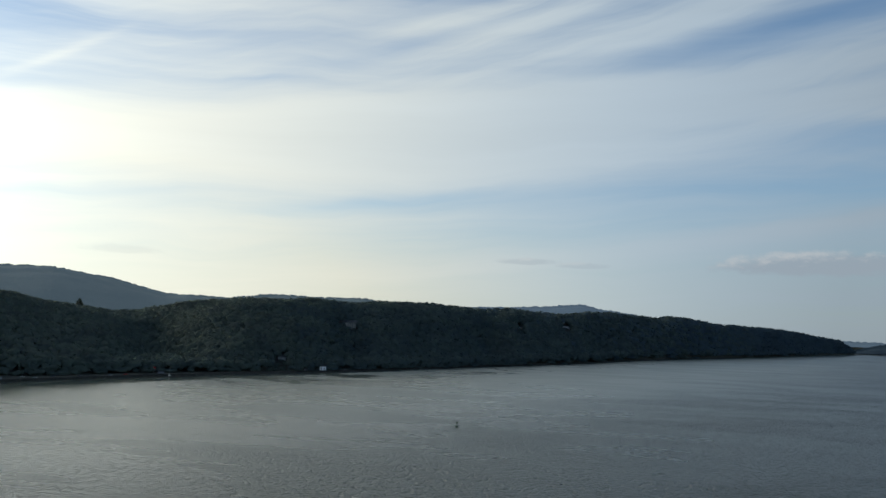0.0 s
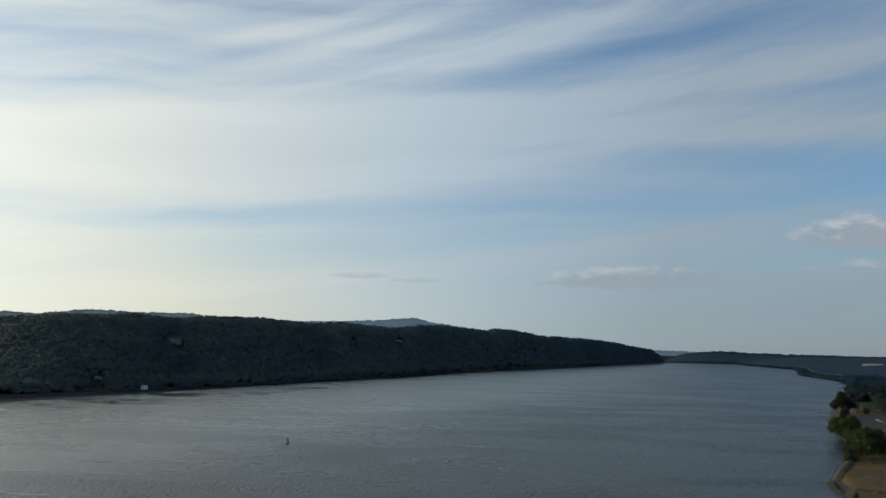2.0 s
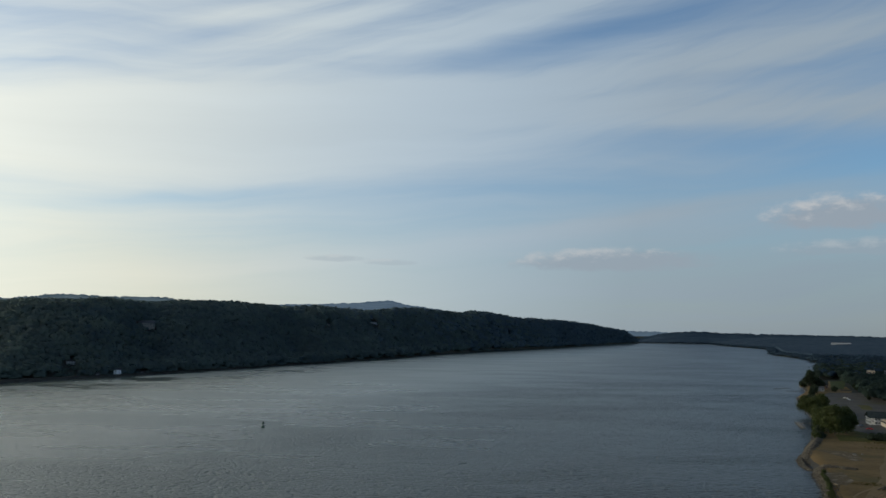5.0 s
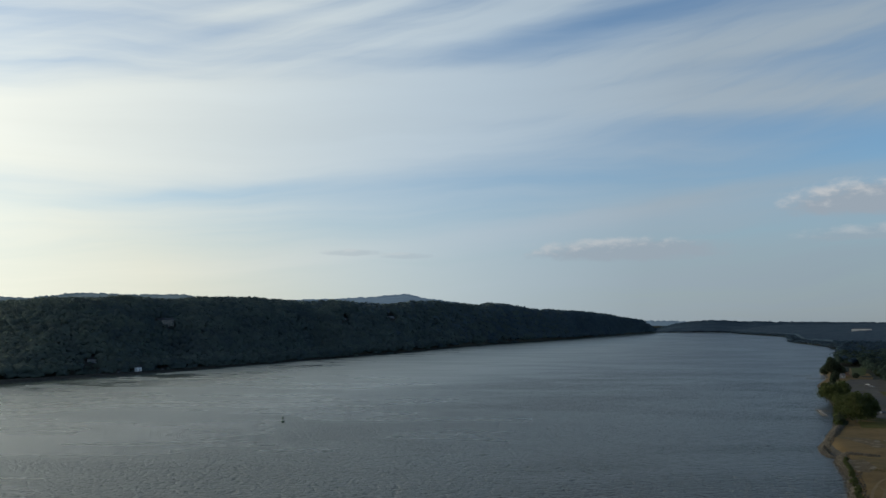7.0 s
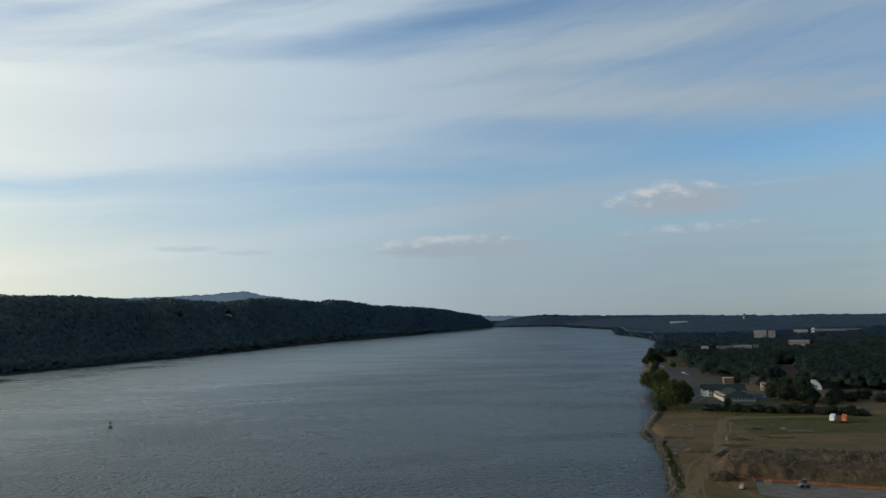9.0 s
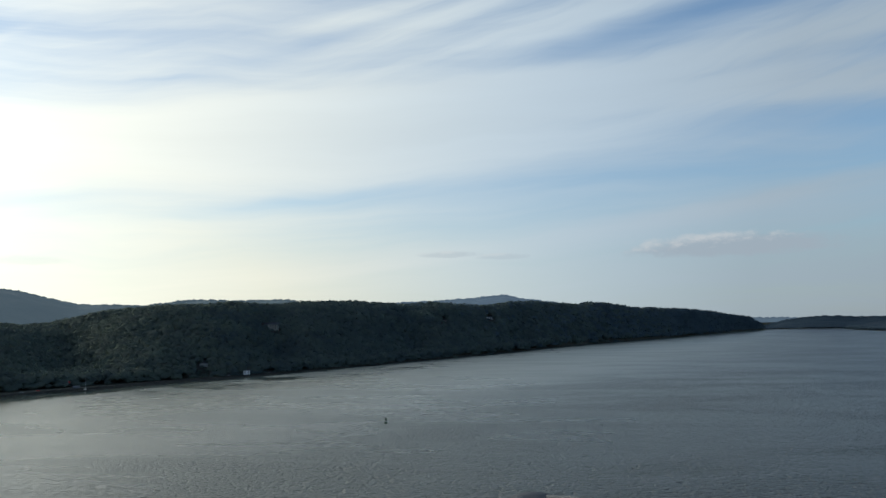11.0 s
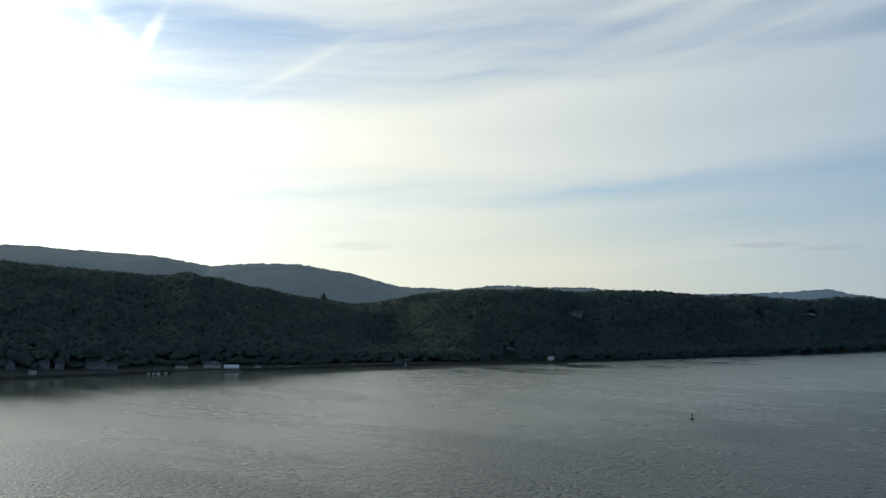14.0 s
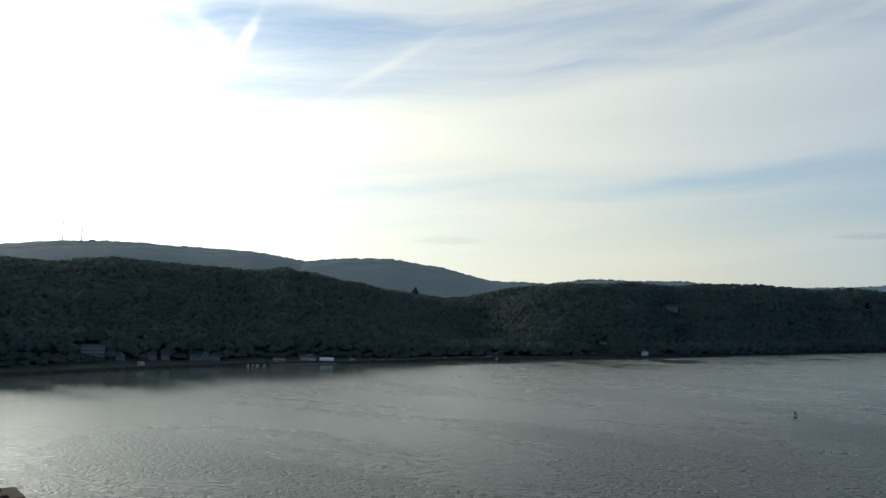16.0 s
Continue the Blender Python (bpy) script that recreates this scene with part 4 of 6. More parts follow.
west_house(40.39, 39.89, -3.93, -3.44, "blue-grey two-storey house among trees", wall_mat=GREYWALL, floors=2, bays=3, group="riverside houses")
west_house(38.62, 37.98, -3.96, -3.56, "low white restaurant wing with a pitched roof, greyed with painted shade", "restaurant", wall_mat=GREYWALL, roof=0.35, floors=1, bays=4, name="restaurant_wing")
west_house(37.95, 37.36, -3.97, -3.34, "grey gabled restaurant hall by the river", "restaurant", roof=0.5, along=False, wall_mat=GREYWALL, floors=2, bays=3, name="restaurant_hall")
west_house(37.33, 36.71, -3.96, -3.58, "low white restaurant wing with a pitched roof, greyed with painted shade", "restaurant", wall_mat=GREYWALL, roof=0.35, floors=1, bays=4, name="restaurant_wing")
west_house(31.44, 30.36, -3.87, -3.55, "white marina building with a raised clerestory", "marina", roof=0.3, floors=1, bays=7, name="marina_building")
west_house(31.0, 30.55, -3.60, -3.40, "small white hut above the marina", "hut", roof=0.2, floors=1, bays=3, deep=5, name="hut", door=False)
west_house(28.15, 27.72, -3.90, -3.72, "small white kiosk on the landing", "kiosk", roof=0.15, floors=1, bays=2, deep=4, name="kiosk")
west_house(11.12, 10.58, -2.33, -1.98, "pale grey two-storey house on the wooded slope", roof=0.35, floors=2, bays=4, wall_mat=WHITE, in_front=85)
west_house(8.31, 7.88, -2.96, -2.59, "tall narrow white house at the water's edge", wall_mat=FABRIC, roof=0.2, floors=3, bays=2, deep=7, in_front=46)
west_house(9.35, 9.15, -3.0, -2.85, "dim white cottage under trees", "cottage", roof=0.4, bays=2, deep=6, name="cottage")
west_house(6.70, 6.52, -2.86, -2.78, "dim grey shed under trees", "shed", roof=0.3, bays=2, deep=5, name="shed")
west_house(6.97, 5.97, -0.02, 0.46, "large dim grey house set high in the woods", roof=0.3, floors=2, bays=6, wall_mat=PALE_WALL, in_front=45, growth=5.5)
west_house(-8.14, -8.66, 0.44, 0.64, "white house high on the far bluff", wall_mat=FABRIC, roof=0.3, floors=2, bays=4, deep=6, in_front=120, growth=4.0)
west_house(-5.1, -5.42, 0.37, 0.49, "small grey house high in the woods", roof=0.4, floors=1, bays=2, deep=6, wall_mat=WHITE, in_front=110, growth=4.0)


def tent(az0, az1, base, top, label, bays=5, mat=None):
    mat = mat or FABRIC
    az = (az0 + az1) / 2
    r, z = west_spot(az, base)
    w, tall = r * radians(az0 - az1), r * (math.tan(radians(top)) - math.tan(radians(base)))
    t = thing("tent", label, "tent", polar(az, r, z), az)
    bm = shell(bmesh.new(), [(-0.3, tall * 0.5), (3.5, tall), (7.3, tall * 0.5)], -w / 2, w / 2, 0.1)
    bmesh.ops.transform(bm, matrix=pose(0, 0, 0, 0, 0, 90), verts=bm.verts)
    part("canopy", bm, mat, t)
    part("side_wall", box(bmesh.new(), -w / 2, w / 2, -0.05, 0.05, 0.0, tall * 0.5), mat, t)
    for i in range(bays + 1):
        for y in (-0.2, 7.2):
            x = -w / 2 + w * i / bays
            part("pole", rod(bmesh.new(), (x, y, -1), (x, y, tall * 0.5), 0.07), STEEL, t)
    CLEAR.append((az0 + 0.1, az1 - 0.1, r - 30, r + 12, r - 12, 3.6))


tent(30.14, 29.18, -3.89, -3.67, "long white event tent on the landing")
tent(33.25, 32.42, -4.02, -3.76, "brown open pavilion with a pitched roof on the landing", 3, TIMBER)
tent(18.75, 18.35, -3.62, -3.47, "grey open tent by the pier", 3, GREYWALL)


def motorboat(x, y, z, turn, label, length=7.0, group="moored boats"):
    b = thing("motorboat", label, "boat", (x, y, z), turn, group)
    bm = bmesh.new()
    rings = []
    for k, (px, wide, low) in enumerate(((-0.5, 0.9, 0.1), (-0.2, 1.0, 0.0), (0.15, 0.95, 0.0), (0.36, 0.6, 0.12), (0.5, 0.05, 0.5))):
        hw = 1.2 * wide
        rings.append([bm.verts.new((px * length, s * hw * f, zz)) for s, f, zz in ((-1, 1, 1.0), (-1, 0.75, low - 0.2), (1, 0.75, low - 0.2), (1, 1, 1.0))])
    for a, c in zip(rings, rings[1:]):
        for i in range(4):
            bm.faces.new((a[i], a[(i + 1) % 4], c[(i + 1) % 4], c[i]))
    bm.faces.new(rings[0])
    bm.faces.new(rings[-1][::-1])
    bmesh.ops.recalc_face_normals(bm, faces=bm.faces)
    part("hull", bm, WHITE, b)
    part("cabin", box(bmesh.new(), -0.1 * length, 0.18 * length, -0.75, 0.75, 1.0, 1.9, 0.15), WHITE, b)
    part("windscreen", box(bmesh.new(), 0.182 * length, 0.2 * length, -0.7, 0.7, 1.25, 1.8, 0.01), GLASS, b)
    part("outboard", box(bmesh.new(), -0.56 * length, -0.5 * length, -0.2, 0.2, 0.1, 1.3, 0.06), BLACK, b)
    return b


first = motorboat(*polar(34.85, 880, 0.1), 120, "white motorboat moored off the marina")
for az, r, turn in ((34.55, 883, 128), (34.25, 884, 100), (33.78, 888, 115)):
    copy_thing(first, pose(*polar(az, r, 0.1), 0, 0, turn))


def sailboat():
    s = thing("sailboat", "white sailing yacht with bare mast at the pier", "sailboat", polar(18.02, 1060, 0.2), 100)
    bm = bmesh.new()
    rings = []
    for px, wide in ((-5.2, 0.75), (-2.5, 1.0), (1.0, 0.95), (3.6, 0.55), (5.6, 0.04)):
        rings.append([bm.verts.new((px, y * wide, zz)) for y, zz in ((-1.6, 1.25), (-1.2, 0.2), (0, -0.5), (1.2, 0.2), (1.6, 1.25))])
    for a, c in zip(rings, rings[1:]):
        for i in range(5):
            bm.faces.new((a[i], a[(i + 1) % 5], c[(i + 1) % 5], c[i]))
    bm.faces.new(rings[0])
    bm.faces.new(rings[-1][::-1])
    bmesh.ops.recalc_face_normals(bm, faces=bm.faces)
    part("hull", bm, WHITE, s)
    part("cabin", box(bmesh.new(), -2.2, 2.0, -0.9, 0.9, 1.2, 1.8, 0.12), WHITE, s)
    part("mast", rod(bmesh.new(), (0.6, 0, 1.2), (0.6, 0, 15.5), 0.14, 0.08), WHITE, s)
    part("boom", rod(bmesh.new(), (0.6, 0, 2.6), (-4.2, 0, 2.5), 0.14), FABRIC, s)
    for p in ((5.4, 0, 1.3), (-5.0, 0, 1.3), (0.6, 1.5, 1.25), (0.6, -1.5, 1.25)):
        part("stay", rod(bmesh.new(), p, (0.6, 0, 15.2), 0.02, n=5), STEEL, s)


sailboat()


def flagpole():
    r, z = west_spot(19.02, -3.5)
    f = thing("flagpole", "white flagpole with a red flag on the landing", "flagpole", polar(19.02, r, z), 20)
    part("pole", rod(bmesh.new(), (0, 0, -0.5), (0, 0, 9), 0.09, 0.05), WHITE, f)
    bm = bmesh.new()
    for k in range(7):
        for zz in (7.2, 8.8):
            bm.verts.new((0.07 + k * 0.38, 0.18 * math.sin(k * 1.1), zz - k * 0.05))
    bm.verts.ensure_lookup_table()
    v = bm.verts
    for k in range(6):
        bm.faces.new((v[2 * k], v[2 * k + 2], v[2 * k + 3], v[2 * k + 1]))
    flag = part("flag", bm, RED, f)
    solid = flag.modifiers.new("thickness", "SOLIDIFY")
    solid.thickness = 0.04


flagpole()


# quay wall, pier and the stone toe of the railway along the west shore
def shore_strip(name, label, category, az0, az1, offsets, mat, jitter=0.0, seed=0):
    azs = np.arange(az0, az1, -0.12)
    rs = np.interp(azs, W_SHORE[ORDER, 0], W_SHORE[ORDER, 1])
    rng = np.random.default_rng(seed)
    a, rows = np.radians(azs), []
    for off, z in offsets:
        rr = rs + off + rng.normal(0, 1, len(azs)) * jitter
        rows.append(np.stack((-np.sin(a) * rr, np.cos(a) * rr, z + rng.normal(0, 1, len(azs)) * jitter * 0.4), -1))
    return tagged(sheet(name, np.array(rows), mat, smooth=False), label, category, kind="structure")


# quay and embankments take dark stone, which paints in their backlit shade
shore_strip("quay", "long concrete quay wall of the landing", "quay", 33.4, 16.3, ((-3.2, -1.0), (-3.0, 1.6), (-2.0, 2.75), (3.0, 2.75), (3.4, 1.0)), BANK)
shore_strip("embankment", "grey stone embankment along the shore", "embankment", 60, 33.4, ((-5, -1.0), (-3, 0.6), (0, 2.2), (3, 3.1), (5, 3.0), (7, 2.0)), BANK, 0.35, 3)
shore_strip("embankment", "grey stone embankment under the bluff", "embankment", 16.3, -20, ((-5, -1.0), (-3, 0.5), (0, 1.8), (3, 3.0), (6, 3.2), (9, 2.0)), BANK, 0.4, 4)

shore_strip("landing", "pale concrete boat landing of the marina", "landing", 33.4, 28.85, ((-9, -1.0), (-8.9, 1.4), (-3.3, 1.5), (-3.25, 1.0)), CONCRETE)
shore_strip("pier", "low dark pier reaching into the river", "pier", 19.4, 16.4, ((-22, -1.0), (-21.9, 0.9), (-16.5, 0.95), (-16.4, -1.0)), BANK)

# ---------------------------------------------------------------- masts on the mountain
def mast(az, el0, el1, label, wide):
    r = 3290.0
    z = EYE.z + r * math.tan(radians(el0)) - 14
    tall = r * (math.tan(radians(el1)) - math.tan(radians(el0))) + 14
    m = thing("radio_mast", label, "mast", (0, 0, 0), 0, "masts on the mountain")
    for i in range(3):
        c = (math.cos(i * 2.1) * wide, math.sin(i * 2.1) * wide)
        part("leg", rod(bmesh.new(), (c[0], c[1], 0), (c[0] * 0.3, c[1] * 0.3, tall), 1.1, 0.8, 6), BANK, m)
    for k in range(int(tall / 5)):
        f = 1 - 0.7 * k * 5 / tall
        pts = [(math.cos(i * 2.1) * wide * f, math.sin(i * 2.1) * wide * f, 5 * k + 2.5 * i) for i in range(4)]
        bm = bmesh.new()
        for p, q in zip(pts, pts[1:]):
            rod(bm, p, q, 0.6, n=5)
        part("brace", bm, BANK, m)
    far_thing(m, az, r, z)


mast(45.52, 3.66, 4.47, "steel lattice radio mast on the mountain top", 2.2)
mast(46.62, 3.62, 5.05, "tall slender radio mast on the mountain top", 0.7)
mast(43.84, 3.68, 3.97, "short radio mast on the mountain top", 0.8)

# ---------------------------------------------------------------- channel buoy
def buoy():
    b = thing("buoy", "green lighted channel buoy afloat on the river", "buoy", polar(-1.15, 583, 0.0), 15)
    bm = bmesh.new()
    rod(bm, (0, 0, -0.8), (0, 0, 0.75), 1.25, 1.25, 16)
    rod(bm, (0, 0, 0.75), (0, 0, 1.05), 1.25, 0.7, 16)
    part("float", bm, PAINT_GREEN, b)
    for i in range(4):
        a = i * math.pi / 2
        part("leg", rod(bmesh.new(), (math.cos(a) * 0.75, math.sin(a) * 0.75, 0.9), (math.cos(a) * 0.3, math.sin(a) * 0.3, 3.9), 0.07), PAINT_GREEN, b)
    part("daymark", box(bmesh.new(), -0.6, 0.6, -0.6, 0.6, 2.4, 3.6, 0.05), PAINT_GREEN, b)
    part("lantern", rod(bmesh.new(), (0, 0, 3.9), (0, 0, 4.5), 0.22, 0.14, 12), GLASS, b)


buoy()

# ---------------------------------------------------------------- bridge deck and its railing
RAIL = Vector((0.080, 1.097, 65.788))
ALONG = Vector((INLAND[0], INLAND[1], 0))
OUT = Vector((-INLAND[1], INLAND[0], 0))


def bridge():
    deck = bmesh.new()
    box(deck, -70, 70, -10.0, -2.42, -1.75, -1.40)
    box(deck, -0.1, 6.1, -2.42, 0.12, -1.75, -1.40)
    d = part("bridge_deck", deck, CONCRETE, None)
    d.matrix_world = Matrix(((ALONG.x, OUT.x, 0, RAIL.x), (ALONG.y, OUT.y, 0, RAIL.y), (0, 0, 1, RAIL.z), (0, 0, 0, 1)))
    tagged(d, "long concrete footbridge deck high over the river", "bridge deck", kind="structure")
    base = d.matrix_world
    r = thing("railing", "grey galvanised pipe railing with a rounded corner post", "railing", (0, 0, 0))
    r.matrix_world = base
    cap = bmesh.new()
    ball(cap, (0.008, 0, -0.073), 0.072, 4, (1.0, 1.0, 1.0))
    rod(cap, (0, 0, -1.4), (0, 0, -0.048), 0.044, n=24)
    for f in cap.faces:
        f.smooth = True
    part("corner_post", cap, STEEL, r, "rounded grey corner post")
    for a, b in (((0.0, 0, -0.033), (6.0, 0, -0.033)), ((0, 0.0, -0.033), (0, -2.4, -0.033))):
        bm = rod(bmesh.new(), a, b, 0.030, n=24)
        for f in bm.faces:
            f.smooth = True
        part("top_rail", bm, STEEL, r)
    for x in (2.0, 4.0, 6.0):
        part("post", rod(bmesh.new(), (x, 0, -1.4), (x, 0, -0.067), 0.03, n=16), STEEL, r)
    for z in (-0.35, -0.65, -0.95, -1.25):
        part("wire", rod(bmesh.new(), (0.044, 0, z), (6.0, 0, z), 0.005, n=8), STEEL, r)


bridge()


def girder():
    """The end of an old riveted beam outside the railing."""
    p = Vector(polar(48.15, 2.6, 65.452)) + Vector((-0.267, 0.033, 0.0))
    gd = thing("bridge_girder", "rusty riveted steel girder end of the old bridge", "girder", p)
    gd.matrix_world = Matrix(((-OUT.x, ALONG.x, 0, p.x), (-OUT.y, ALONG.y, 0, p.y), (0, 0, 1, p.z), (0, 0, 0, 1)))
    part("top_flange", box(bmesh.new(), 0.0, 1.6, -0.075, 0.075, -0.018, 0.0, 0.003), RUST, gd)
    part("web", box(bmesh.new(), 0.02, 1.6, -0.02, 0.02, -0.3, -0.018), RUST, gd)
    part("bottom_flange", box(bmesh.new(), 0.0, 1.6, -0.075, 0.075, -0.318, -0.3, 0.003), RUST, gd)
    part("column", box(bmesh.new(), 1.2, 1.4, -0.07, 0.07, -1.3, -0.318, 0.004), RUST, gd)
    part("bracket", box(bmesh.new(), 1.1, 2.2, -0.07, 0.07, -1.5, -1.3, 0.004), RUST, gd)
    head = None
    for i in range(18):
        for y in (-0.05, 0.05):
            m = pose(0.05 + i * 0.085, y, 0.0)
            if head is None:
                bm = ball(bmesh.new(), (0, 0, 0), 0.012, 2, (1, 1, 0.6))
                head = part("rivet", bm, RUST, gd)
                head.matrix_local = m
            else:
                again(head, gd, m)


girder()

# ---------------------------------------------------------------- east waterfront
def ground_patch(name, label, category, pts, mat, lift, kind="structure"):
    """A flat area of the waterfront, a few centimetres proud of the earth."""
    bm = bmesh.new()
    low = [bm.verts.new((x, y, 2.5)) for x, y in pts]
    high = [bm.verts.new((x, y, 3.0 + lift)) for x, y in pts]
    bm.faces.new(high)
    for i in range(len(pts)):
        j = (i + 1) % len(pts)
        bm.faces.new((low[i], low[j], high[j], high[i]))
    bmesh.ops.recalc_face_normals(bm, faces=bm.faces)
    return tagged(part(name, bm, mat, None), label, category, kind=kind)


def ribbon(name, label, category, pts, width, mat, lift, seed=0):
    pts = np.array(pts, float)
    s = np.concatenate(((0,), np.cumsum(np.hypot(*np.diff(pts, axis=0).T))))
    q = np.arange(0, s[-1], 3.0)
    k = np.hanning(9) / np.hanning(9).sum()
    x, y = (np.convolve(np.pad(np.interp(q, s, pts[:, i]), 4, "edge"), k, "valid") for i in (0, 1))
    tx, ty = np.gradient(x), np.gradient(y)
    n = np.hypot(tx, ty)
    wob = 1 + 0.10 * np.sin(q * 0.11 + seed) + 0.05 * np.sin(q * 0.23)
    rows = [np.stack((x - ty / n * o * width * wob, y + tx / n * o * width * wob, np.full(len(x), 3.0 + lift)), -1) for o in (-0.5, -0.2, 0.2, 0.5)]
    return tagged(sheet(name, np.array(rows), mat, smooth=False, flip=True), label, category, kind="structure")


ground_patch("grass_field", "patchy grass field on the vacant lot", "grass", ((352, 398), (366, 400), (392, 388), (440, 372), (470, 330), (430, 300), (395, 312), (352, 334), (330, 340), (326, 352), (338, 372)), GRASS, 0.06)
ground_patch("verge", "rough green verge under the trees", "grass", ((362, 458), (372, 474), (408, 526), (416, 522), (400, 490), (396, 462), (420, 440), (440, 398), (424, 384), (404, 410), (372, 436), (352, 444)), GRASS, 0.09)
ground_patch("parking_lot", "worn grey asphalt parking lot by the boathouse", "parking lot", ((392, 462), (400, 490), (412, 520), (424, 548), (470, 612), (535, 700), (595, 778), (642, 824), (690, 808), (628, 712), (604, 664), (545, 606), (524, 575), (506, 545), (500, 500), (470, 462), (430, 440)), ASPHALT, 0.04)
ground_patch("lawn", "small green lawn by the shore", "lawn", ((684, 874), (804, 1029), (839, 1041), (709, 883)), LAWN, 0.05)
ground_patch("lawn", "round grass island in the parking lot", "lawn", ((540, 652), (553, 672), (562, 668), (540, 636), (525, 622), (526, 634)), GRASS, 0.10)
ground_patch("lawn", "strip of grass beside the boathouse", "lawn", ((424, 470), (432, 476), (452, 462), (470, 448), (462, 438), (440, 456)), GRASS, 0.09)
ground_patch("yard", "pale grey paved yard beyond the trees", "yard", ((520, 470), (545, 512), (600, 510), (660, 450), (640, 400), (580, 400), (530, 440)), ASPHALT, 0.05)
ground_patch("slab", "pale concrete slab on the works site", "slab", ((231.5, 248), (240, 240.5), (251, 226), (262, 211), (280, 190), (262, 172), (240, 190), (217, 231)), CONCRETE, 0.08)
ribbon("dirt_track", "pale worn dirt track across the lot", "dirt track", ((372, 404), (357, 406), (338, 388), (318, 364), (302, 350), (280, 322), (255, 300), (230, 275), (212, 258), (199, 246), (180, 222), (160, 190)), 5.0, TRACK, 0.02, 0)
ribbon("dirt_track", "faint second dirt track", "dirt track", ((372, 402), (400, 392), (430, 378), (470, 350)), 4.0, TRACK, 0.024, 2)
ribbon("dirt_track", "faint dirt track round the spoil heap", "dirt track", ((262, 306), (240, 272), (222, 250), (215, 236), (212, 220)), 3.0, TRACK, 0.024, 4)
for label, pts in (("bleached salt-pale sand on the point", ((312, 414), (322, 404), (322, 394), (310, 372), (303, 372), (308, 390))), ("bleached sand along the shore path", ((262, 344), (272, 342), (262, 322), (250, 312), (248, 318)))):
    ground_patch("sand_patch", label, "sand", pts, PALE, 0.015)
ground_patch("grass_field", "dull olive grass strip behind the tracks", "grass", ((372, 430), (395, 420), (440, 384), (470, 352), (462, 346), (430, 372), (396, 396), (372, 410)), GRASS, 0.02)
for label, pts, w in (("pale wheel ruts curving over the lot", ((372, 407), (358, 409), (340, 391), (320, 368), (300, 350), (284, 330), (262, 308), (240, 294), (222, 276), (203, 253), (188, 232)), 1.1), ("pale wheel ruts curving over the lot", ((374, 402), (360, 402), (343, 386), (323, 363), (304, 346), (288, 326), (266, 304), (244, 290), (226, 272), (207, 249), (192, 228)), 1.1), ("wheel ruts round the dark sand heap", ((232, 284), (222, 262), (216, 250), (216, 240), (222, 232)), 0.9)):
    ribbon("wheel_rut", label, "wheel ruts", pts, w, RUT, 0.045, 3)
ribbon("road", "grey service road past the boathouse", "road", ((412, 440), (440, 420), (470, 400), (520, 380)), 6.0, ASPHALT, 0.10, 1)


def rubble(name, label, lines, count, size, mat, seed, category="riprap"):
    """Loose stones heaped along lines: x, y, half width, height."""
    rng = np.random.default_rng(seed)
    shapes = [crown_shape(k + 40, 1) for k in range(5)]
    V, F, base = [], [], 0
    lines = [np.array(l, float) for l in lines]
    lens = [np.hypot(*np.diff(l[:, :2], axis=0).T).sum() for l in lines]
    for l, length in zip(lines, lens):
        s = np.concatenate(((0,), np.cumsum(np.hypot(*np.diff(l[:, :2], axis=0).T))))
        for _ in range(int(count * length / sum(lens))):
            q = rng.uniform(0, length)
            x, y, hw, h = (np.interp(q, s, l[:, i]) for i in range(4))
            dx, dy = np.interp(min(q + 1, length), s, l[:, 0]) - x + 1e-6, np.interp(min(q + 1, length), s, l[:, 1]) - y + 1e-6
            n = math.hypot(dx, dy)
            o = rng.normal(0, 0.45)
            o = max(-1, min(1, o))
            px, py = x - dy / n * o * hw, y + dx / n * o * hw
            v, _s = shore_side(np.array(px), np.array(py))
            pz = max(float(east_height(np.array(px), np.array(py))), -0.3) + h * (1 - abs(o)) * rng.uniform(0.4, 1.0)
            co, fa = shapes[rng.integers(0, 5)]
            k = size * rng.uniform(0.45, 1.3)
            t = rng.uniform(0, 6.28)
            c = np.stack((co[:, 0] * math.cos(t) - co[:, 1] * math.sin(t), co[:, 0] * math.sin(t) + co[:, 1] * math.cos(t), co[:, 2] * 0.75), -1)
            V.append(c * k + (px, py, pz))
            F.append(fa + base)
            base += len(co)
    ob = mesh_from(name, np.concatenate(V), np.concatenate(F), mat)
    return tagged(ob, label, category, kind="stuff")


shore_line = [(x + 0.9, y - 0.6, 4.2, 0.8) for x, y in ((113, 59), (157, 170), (200.5, 259), (213.5, 276), (232.5, 302), (243.5, 317), (253.5, 334), (265.5, 353), (274, 364))]
tip_line = [(284, 347, 1.8, 0.9), (280, 353, 2.2, 1.0), (276, 358, 2.4, 1.1), (273, 366, 2.8, 1.2), (279, 379, 3.2, 1.3), (288, 393, 3.8, 1.3), (301, 408, 4.0, 1.2), (318, 425, 3.6, 1.1), (334, 442, 3.2, 1.0), (348, 458, 2.6, 0.8)]
rubble("riprap", "grey loose stone riprap along the near shore", [shore_line], 5200, 0.42, STONE, 5)
rubble("riprap", "curved grey stone jetty at the point of the lot", [tip_line], 3800, 0.44, STONE, 6)
rubble("rubble", "pale broken rubble on the spoil heap", [[(256, 298, 3, 1.6), (268, 304, 4, 2.8)], [(262, 284, 6, 5.6), (276, 272, 6, 5.6), (288, 256, 6, 5.2)], [(290, 292, 5, 3.6), (318, 262, 5, 3.2)]], 1700, 0.42, STONE, 7, "rubble")


HEAP_AWAY, HEAP_RIGHT = np.array((0.695, 0.719)), np.array((0.719, -0.695))


